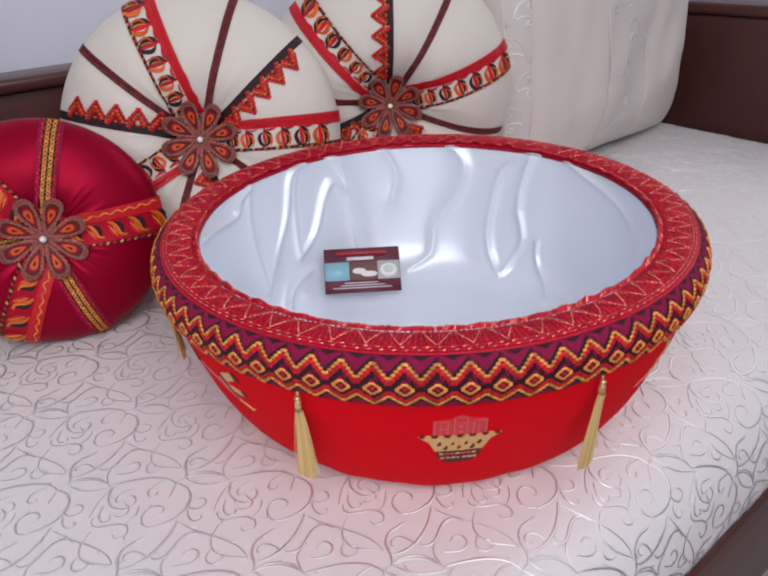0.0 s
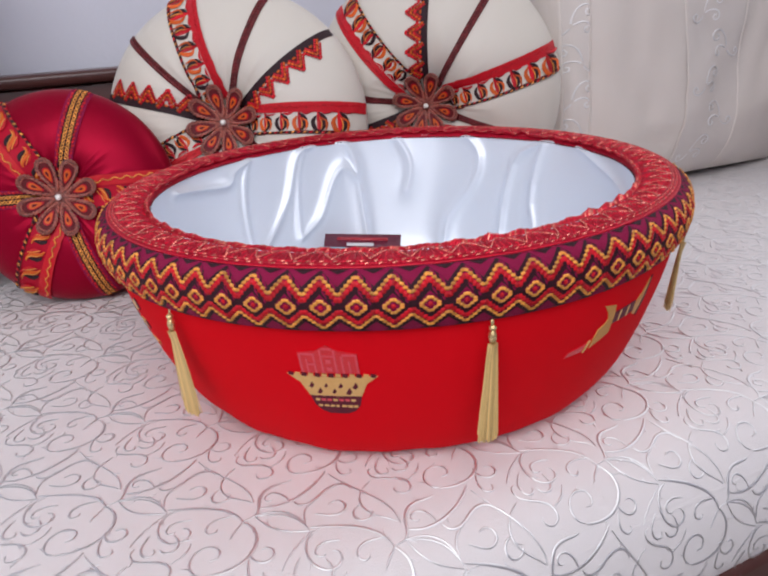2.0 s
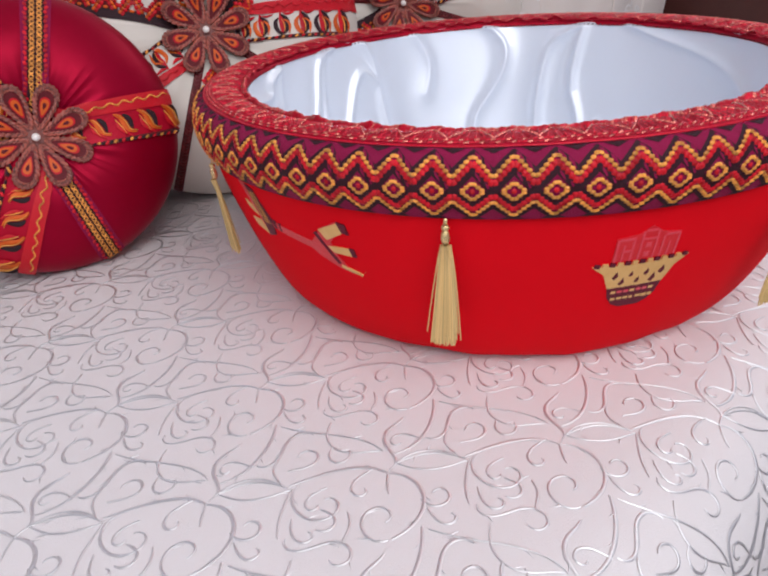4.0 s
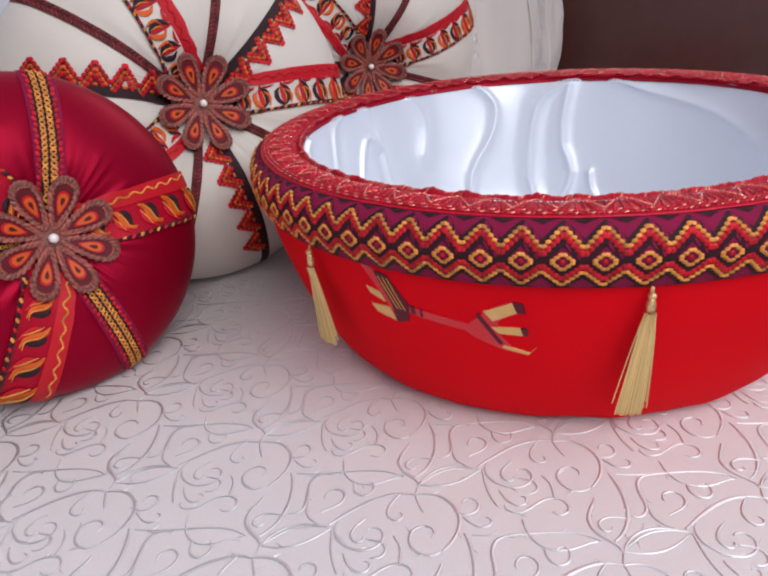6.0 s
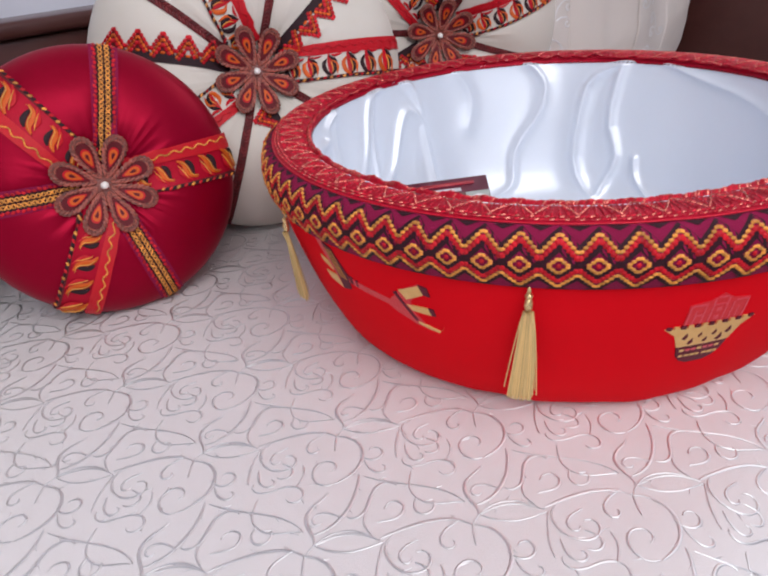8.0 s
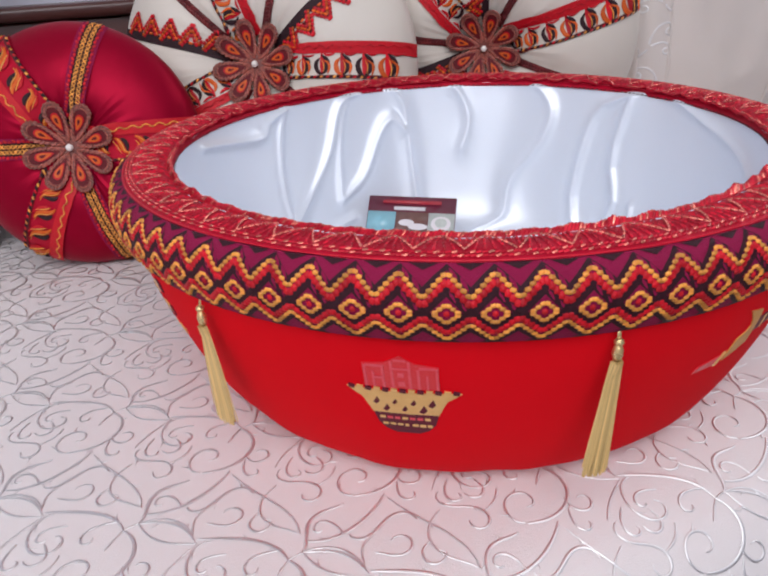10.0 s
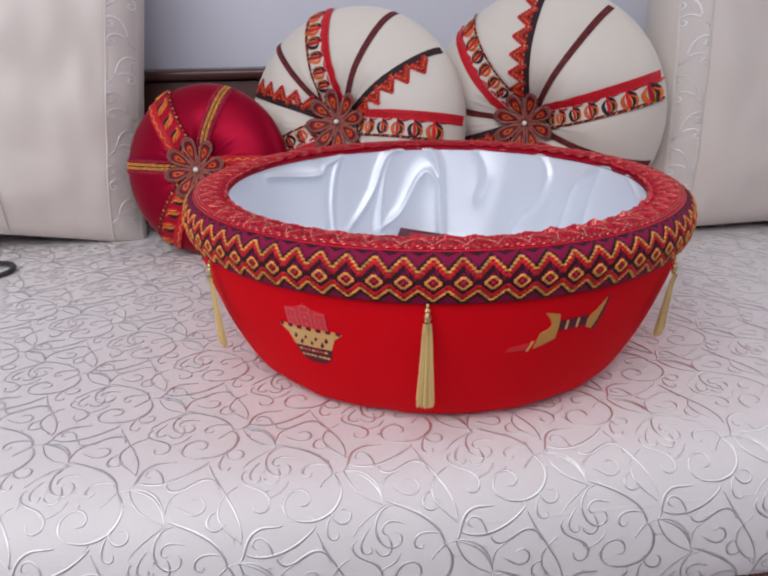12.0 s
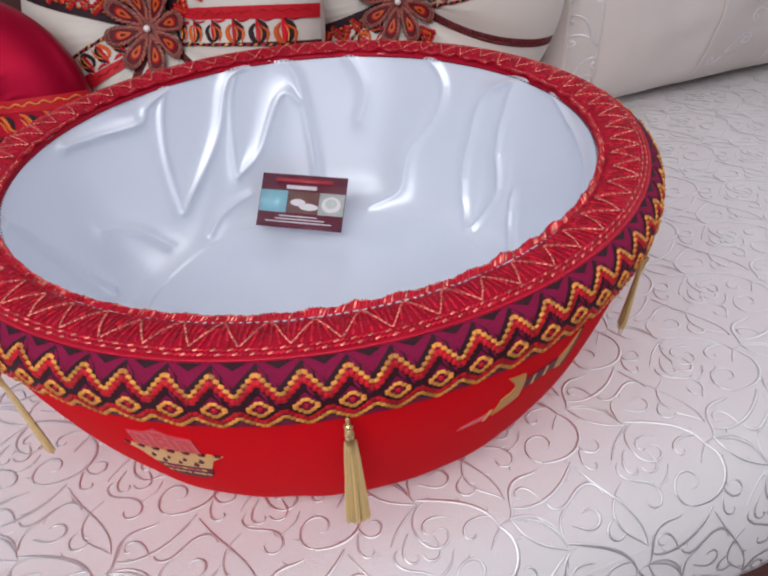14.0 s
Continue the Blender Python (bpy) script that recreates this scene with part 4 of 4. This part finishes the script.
def swoosh(R, H, a, pts, w, cr, lift, out):
    """A tapered leaf of satin stitch along pts (along, across)."""
    left, mid, right = [], [], []
    n = 9
    for i in range(n):
        t = i / (n - 1)
        x, y = interp(pts, t)
        x2, y2 = interp(pts, min(1, t + 0.05))
        x1, y1 = interp(pts, max(0, t - 0.05))
        ln = math.hypot(x2 - x1, y2 - y1) or 1
        h = w * (0.12 + 0.88 * math.sin(math.pi * min(0.97, max(0.03, t))) ** 0.8) / 2
        nx, ny = -(y2 - y1) / ln * h, (x2 - x1) / ln * h
        left.append(on_cushion(R, H, a, x + nx, y + ny, cr, lift)[0])
        right.append(on_cushion(R, H, a, x - nx, y - ny, cr, lift)[0])
        mid.append(on_cushion(R, H, a, x, y, cr, lift + 0.0011)[0])
    out.strip(left, right, mid)


def wide_ribbon(cu, R, H, a, cr, flip, seed, ground):
    """Ribbon with a red edge, and leaves and bars of satin stitch over its ground."""
    rng = random.Random(seed)
    cream = ground is CREAM
    ob = part("wide_ribbon", cushion_ribbon(R, H, a, 0.024, 0.040, 0, cr).mesh("wide_ribbon"), ground, cu, "wide ribbon with red edging and leaf-shaped stitching")
    x0 = 0.17 * R
    part("red_edging", cushion_ribbon(R, H, a, 0.0095, 0.014, 0, cr, 0.0022, flip * 0.0145).mesh("red_edging"), SCARLET, ob)
    part("dark_edging", cushion_ribbon(R, H, a, 0.0026, 0.0034, 0, cr, 0.0022, -flip * 0.0156).mesh("dark_edging"), MAROON, ob)
    dark, ora, red, gold = Pile(), Pile(), Pile(), Pile()
    x = x0 + rng.uniform(0.002, 0.008)
    while x < R * 0.93:
        k = 0.72 + 0.42 * x / R
        lo, hi = -0.0148 * k, 0.0105 * k
        pitch = 0.0225 * k
        f = lambda pts: [(x + px * k, flip * py) for px, py in pts]
        if cream:
            swoosh(R, H, a, f([(0.001, hi), (0.0022, lo * 0.2), (0.001, lo)]), 0.0070 * k, cr, 0.0018, red)
            swoosh(R, H, a, f([(0.0010, hi * 0.75), (0.0075, 0.001), (0.0060, lo * 0.6), (0.0015, lo)]), 0.0060 * k, cr, 0.0024, dark)
            swoosh(R, H, a, f([(-0.0015, hi * 0.4), (-0.0058, lo * 0.2), (-0.0035, lo * 0.8), (0.001, lo)]), 0.0052 * k, cr, 0.0024, ora if rng.random() < 0.6 else dark)
            swoosh(R, H, a, f([(0.0035, hi * 0.2), (0.0098, lo * 0.3), (0.0080, lo)]), 0.0030 * k, cr, 0.0030, ora)
            swoosh(R, H, a, f([(0.0035, hi * 0.9), (0.0090, hi * 0.72), (0.0165, hi * 0.9)]), 0.0032 * k, cr, 0.0026, red)
            swoosh(R, H, a, f([(0.0015, hi * 0.2), (0.0040, lo * 0.4), (0.0028, lo * 0.9)]), 0.0012 * k, cr, 0.0034, gold)
        else:
            swoosh(R, H, a, f([(0.001, hi * 0.7), (0.007, hi * 0.3), (0.010, lo * 0.5), (0.018, lo * 0.8)]), 0.0052 * k, cr, 0.0020, ora)
            swoosh(R, H, a, f([(0.003, hi * 0.2), (0.004, lo * 0.4), (0.012, lo * 0.95)]), 0.0042 * k, cr, 0.0024, red)
            swoosh(R, H, a, f([(0.009, hi * 0.6), (0.014, hi * 0.1), (0.015, lo * 0.6)]), 0.0050 * k, cr, 0.0020, dark)
            swoosh(R, H, a, f([(0.004, hi * 0.6), (0.0095, hi * 0.1), (0.0125, lo * 0.6), (0.019, lo * 0.7)]), 0.0014 * k, cr, 0.0032, gold)
            swoosh(R, H, a, f([(0.001, hi * 0.3), (0.0045, lo * 0.2), (0.008, lo * 0.8)]), 0.0013 * k, cr, 0.0032, gold)
        x += pitch * rng.uniform(0.95, 1.08)
    steps = int((R * 0.96 - x0) / 0.0022)
    for i in range(steps):
        xa, xb = x0 + i * 0.0022, x0 + (i + 1.15) * 0.0022
        ya, yb = (0.0128 + 0.0045 * q / R + 0.0016 * math.sin(q * 520) for q in (xa, xb))
        ribbon_stitches(R, H, a, [((xa, flip * ya), (xb, flip * yb))], cr, 0.0028, 0.0015, 0.0010, red if cream else gold)
    x = x0
    while x < R * 0.97:
        edge = 0.0140 + 0.0040 * x / R
        ribbon_stitches(R, H, a, [((x, -flip * (edge + 0.001)), (x + 0.0036, -flip * (edge - 0.0012)))], cr, 0.0026, 0.0022, 0.0010, (dark, gold, dark, red)[int(x / 0.0034) % 4])
        x += 0.0034
    for nm, pl, mt in (("dark_leaf", dark, BLACK), ("orange_leaf", ora, ORANGE), ("red_leaf", red, SCARLET), ("gold_thread", gold, YELLOW)):
        tagged(part(nm, pl.mesh(nm), mt, ob), kind="stuff")


def gold_ribbon(cu, R, H, a, cr):
    ob = part("gold_ribbon", cushion_ribbon(R, H, a, 0.019, 0.024, 0, cr).mesh("gold_ribbon"), BAND, cu, "plum ribbon with gold chain stitching")
    st, pk = Pile(), Pile()
    part("dark_margin", cushion_ribbon(R, H, a, 0.0125, 0.0140, 0, cr, 0.0015).mesh("dark_margin"), BAND_DARK, ob)
    x, k = 0.17 * R, 0
    while x < R * 0.975:
        up = 1 if k % 2 else -1
        for y in (-0.0028, 0.0028):
            ribbon_stitches(R, H, a, [((x, y - up * 0.0023), (x + 0.0042, y + up * 0.0023))], cr, 0.0018, 0.0017, 0.0011, st)
            ribbon_stitches(R, H, a, [((x, y + up * 0.0023), (x + 0.0042, y - up * 0.0023))], cr, 0.0018, 0.0013, 0.0009, st)
        for sd in (-1, 1):
            ribbon_stitches(R, H, a, [((x + 0.0002, sd * 0.0068), (x + 0.0036, sd * (0.0078 + 0.0014 * (k % 2))))], cr, 0.0020, 0.0026, 0.0010, pk)
        x += 0.0040
        k += 1
    tagged(part("gold_stitch", st.mesh("gold_stitch"), YELLOW, ob), kind="stuff")
    tagged(part("rose_stitch", pk.mesh("rose_stitch"), SCARLET, ob), kind="stuff")


def flower(cu, R, H, size, turn):
    """An eight-petalled braided flower with a pearl, in the dent of a cushion."""
    petals = 8
    high = lambda x: cushion_point(R, H, min(0.9, max(0.0, x) / R), 0.3).z
    z = high(0)
    base = bmesh.new()
    bmesh.ops.create_circle(base, cap_ends=True, segments=24, radius=size * 0.42, matrix=Matrix.Translation((0, 0, z + 0.004)))
    centre = part("flower", base, BROWN, cu, "eight-petalled flower of brown braid with a pearl centre")

    def drop(k):
        pts = []
        for i in range(24):
            t = 2 * math.pi * i / 24
            x = size * (0.58 - 0.42 * k * math.cos(t))
            y = size * 0.212 * k * math.sin(t) * (1 - 0.25 * math.cos(t)) * (0.55 + 0.45 * math.sin(t / 2) ** 2 * 1.2)
            pts.append(Vector((x, y, 0)))
        return pts

    pet = Pile()
    for k, dz in ((1.0, 0.0),):
        pet.poly([p + Vector((0, 0, high(p.x) + 0.004)) for p in drop(k)])
    pet_mesh = pet.mesh("petal")
    rim_pile = Pile()
    for k, w, hgt in ((1.0, 0.0026, 0.0016), (0.90, 0.0022, 0.0014), (0.80, 0.0013, 0.0010)):
        pts = drop(k)
        for i in range(24):
            a, b = pts[i], pts[(i + 1) % 24]
            d = (b - a)
            tw = Vector((-d.y, d.x, 0)) * 0.45
            rim_pile.stitch(a - tw * 0.5 + Vector((0, 0, high(a.x) + 0.0045)), b + tw * 0.5 + d * 0.3 + Vector((0, 0, high(b.x) + 0.0045)), Vector((0, 0, 1)), w, hgt)
    rim_mesh = rim_pile.mesh("petal_braid")
    orange = Pile()
    orange.poly([p + Vector((0, 0, high(p.x) + 0.0054)) for p in drop(0.37)])
    orange_mesh = orange.mesh("petal_heart", False)
    ring = Pile()
    ring.poly([p + Vector((0, 0, high(p.x) + 0.0049)) for p in drop(0.47)])
    ring_mesh = ring.mesh("petal_ring", False)
    dark = Pile()
    dark.poly([Vector((p.x + size * 0.02, p.y, 0)) + Vector((0, 0, high(p.x) + 0.0064)) for p in drop(0.16)])
    dark_mesh = dark.mesh("petal_eye", False)
    for i in range(petals):
        p = part("petal", pet_mesh, MAROON, centre)
        p.rotation_euler[2] = turn + 2 * math.pi * i / petals
        for nm, me, mt in (("petal_braid", rim_mesh, BROWN), ("petal_ring", ring_mesh, SCARLET), ("petal_heart", orange_mesh, ORANGE), ("petal_eye", dark_mesh, MAROON)):
            o = part(nm, me, mt, centre)
            o.rotation_euler[2] = turn + 2 * math.pi * i / petals
    bm = bmesh.new()
    bmesh.ops.create_uvsphere(bm, u_segments=18, v_segments=12, radius=size * 0.08, matrix=Matrix.Translation((0, 0, z + 0.009)))
    part("pearl", bm, PEARL, centre, "small white pearl")


def up_angle(deg):
    """Clock angle in degrees from straight up, clockwise as one faces the cushion."""
    return math.pi / 2 - radians(deg)


def round_cushion(centre, facing, R, H, cloth, ribbons, label, flower_size, flower_turn=0.0):
    z = Vector(facing).normalized()
    x = Vector((0, 0, 1)).cross(z).normalized()
    y = z.cross(x)
    cu = new("round_cushion")
    cu.matrix_world = Matrix.Translation(centre) @ Matrix((x, y, z)).transposed().to_4x4()
    tagged(cu, label, "cushion", "round cushions against the backboard")
    cr = tuple(up_angle(d) for _, d, _ in ribbons)
    rs = [math.sin(math.pi / 2 * i / 46) for i in range(47)]
    ths = [2 * math.pi * i / 180 for i in range(180)]
    front = grid("cover", lambda u, v: cushion_point(R, H, max(v, 0.002), u, 1, 0, cr), ths, rs, True)
    back = grid("cover", lambda u, v: cushion_point(R, H, max(v, 0.002), u, -1, 0, ()), ths[::-1], rs, True)
    bm = bmesh.new()
    bm.from_mesh(front)
    bm.from_mesh(back)
    bmesh.ops.remove_doubles(bm, verts=bm.verts[:], dist=0.0002)
    bpy.data.meshes.remove(front)
    bpy.data.meshes.remove(back)
    part("cover", bm, cloth, cu)
    for i, (kind, d, flip) in enumerate(ribbons):
        a = up_angle(d)
        if kind == "thin":
            thin_braid(cu, R, H, a, cr)
        elif kind == "zig":
            zigzag_ribbon(cu, R, H, a, cr, flip)
        elif kind == "wide":
            wide_ribbon(cu, R, H, a, cr, flip, i, CREAM)
        elif kind == "flame":
            wide_ribbon(cu, R, H, a, cr, flip, i, RIM_RED)
        else:
            gold_ribbon(cu, R, H, a, cr)
    flower(cu, R, H, flower_size, flower_turn)
    return cu


round_cushion((-0.0468, 0.3674, 0.170), (-0.467, -0.856, 0.219), 0.1734, 0.091, CREAM,
              (("thin", 21, 1), ("zig", 51, -1), ("wide", 91, 1), ("thin", 128, 1), ("zig", 168, -1), ("thin", 202, 1), ("wide", 242, 1), ("zig", 285, -1), ("thin", 313, 1), ("wide", 342, -1)),
              "round cream cushion with radiating embroidered ribbons and a braided flower", 0.0445, 0.2)
round_cushion((0.242, 0.3511, 0.180), (-0.60, -0.80, -0.04), 0.1811, 0.110, CREAM,
              (("zig", 2, 1), ("thin", 32, 1), ("wide", 74, 1), ("thin", 109, 1), ("zig", 150, 1), ("thin", 188, 1), ("wide", 222, 1), ("zig", 253, 1), ("thin", 280, 1), ("wide", 320, 1)),
              "round cream cushion with embroidered ribbons, resting beside a square pillow", 0.0445, 0.5)
round_cushion((-0.2666, 0.3155, 0.121), (-0.289, -0.930, 0.228), 0.1221, 0.046, VELVET,
              (("gold", 17, 1), ("flame", 90, 1), ("gold", 165, 1), ("flame", 208, 1), ("gold", 272, 1), ("flame", 327, 1)),
              "round crimson satin cushion with gold and flame-stitched ribbons", 0.044, 0.25)


# ---- square pillows ----
def square_pillow(m, w, h, d, strips, label, seed):
    """A square pillow standing on its lower edge; its front faces -y. strips: (x, width) of sheer embroidered strips."""
    pi = new("square_pillow")
    pi.matrix_world = m
    tagged(pi, label, "pillow", "square pillows")

    def surface(u, v, side, lift=0.0):
        x, z = u * w / 2, v * h / 2
        e = (max(0.0, 1 - abs(u) ** 3.2) * max(0.0, 1 - abs(v) ** 3.2)) ** 0.42
        wr = 0.012 * noise.noise((u * 2.5 + seed, v * 2.5, side)) + 0.008 * noise.noise((u * 8 + seed, v * 3, side + 4.0)) * (1 - 0.6 * abs(v)) + 0.010 * noise.noise((u * 3, v * 8, seed)) * max(0, -v) ** 1.5
        ed = 1 - 0.03 * (1 - abs(u) ** 2) * abs(v) ** 6
        return Vector((x * (1 - 0.02 * (1 - v * v) * abs(u) ** 6), -side * (e * (d / 2 + wr) + lift), z * ed + h / 2))

    us = [math.sin(math.pi / 2 * t) for t in linspace(-1, 1, 61)]
    bm = bmesh.new()
    for side, order in ((1, us), (-1, us[::-1])):
        me = grid("cover", lambda u, v: surface(u, v, side), order, us)
        bm.from_mesh(me)
        bpy.data.meshes.remove(me)
    bmesh.ops.remove_doubles(bm, verts=bm.verts[:], dist=0.0003)
    part("cover", bm, PILLOW, pi)
    rng = random.Random(seed)
    for x, sw in strips:
        u0, u1 = (x - sw / 2) / (w / 2), (x + sw / 2) / (w / 2)
        vs = linspace(-0.97, 0.97, 50)
        st = part("sheer_strip", grid("sheer_strip", lambda u, v: surface(u, v, 1, 0.0012), linspace(u0, u1, 7), vs), SHEER, pi, "sheer strip with silvery curls")
        for ue in (u0, u1):
            cord = Pile()
            cord.strip([surface(ue - 0.008, v, 1, 0.001) for v in vs], [surface(ue + 0.008, v, 1, 0.001) for v in vs], [surface(ue, v, 1, 0.0035) for v in vs])
            part("seam_cord", cord.mesh("seam_cord"), PILLOW, st)
        curls = Pile()
        z = 0.05
        k = 0
        while z < h - 0.04:
            s = 1 if k % 2 else -1
            for ln, c0, c1, hd in ((0.075, 20, 260, math.pi / 2), (0.05, 30, 330, math.pi / 2 + 0.9 * s), (0.045, 30, 330, -math.pi / 2 + 0.5 * s)):
                px, pz, hh = x + s * 0.2 * sw, z, hd
                left, mid, right = [], [], []
                for i in range(19):
                    t = i / 18
                    hh += s * (c0 + (c1 - c0) * t ** 2) * ln / 18
                    px += math.cos(hh) * ln / 18
                    pz += math.sin(hh) * ln / 18
                    nx, nz = -math.sin(hh) * 0.0013, math.cos(hh) * 0.0013
                    f = lambda a, b, l: surface(min(max(a, x - sw * 0.46), x + sw * 0.46) / (w / 2), min(max((b - h / 2) / (h / 2), -0.96), 0.96), 1, l)
                    left.append(f(px + nx, pz + nz, 0.0016))
                    right.append(f(px - nx, pz - nz, 0.0016))
                    mid.append(f(px, pz, 0.0028))
                curls.strip(left, right, mid)
            z += 0.052
            k += 1
        tagged(part("curl_embroidery", curls.mesh("curl_embroidery"), LACE, st), kind="stuff")
    return pi


square_pillow(pose(0.663, 0.300, 0.0, -6, 0, 0), 0.535, 0.50, 0.20, ((-0.237, 0.035), (0.0, 0.12)), "ivory square pillow with silvery embroidered strips, leaning on the backboard", 3)
square_pillow(pose(-0.640, 0.400, 0.016, -7, 7, 3), 0.50, 0.50, 0.18, ((0.226, 0.040), (0.0, 0.12)), "ivory square pillow with an embroidered side strip", 8)

# ---- a loop of black cord on the seat ----
bm = bmesh.new()
cord = [Vector((-0.575 + 0.035 * math.cos(t), 0.262 + 0.030 * math.sin(t), 0.0045 + 0.001 * math.sin(2 * t))) for t in linspace(-2.2, 3.0, 40)]
rings = []
for i, p in enumerate(cord):
    d = (cord[min(i + 1, 39)] - cord[max(i - 1, 0)]).normalized()
    u = d.cross(Vector((0, 0, 1))).normalized()
    w = d.cross(u)
    rings.append([bm.verts.new(p + (u * math.cos(a) + w * math.sin(a)) * 0.0038) for a in (2 * math.pi * k / 10 for k in range(10))])
for r0, r1 in zip(rings, rings[1:]):
    for k in range(10):
        bm.faces.new((r0[k], r0[(k + 1) % 10], r1[(k + 1) % 10], r1[k]))
bm.faces.new(rings[0][::-1])
bm.faces.new(rings[-1])
bmesh.ops.recalc_face_normals(bm, faces=bm.faces[:])
tagged(part("cord", bm, BLACK_PLASTIC, None), "short loop of black cord lying on the seat", "cord")
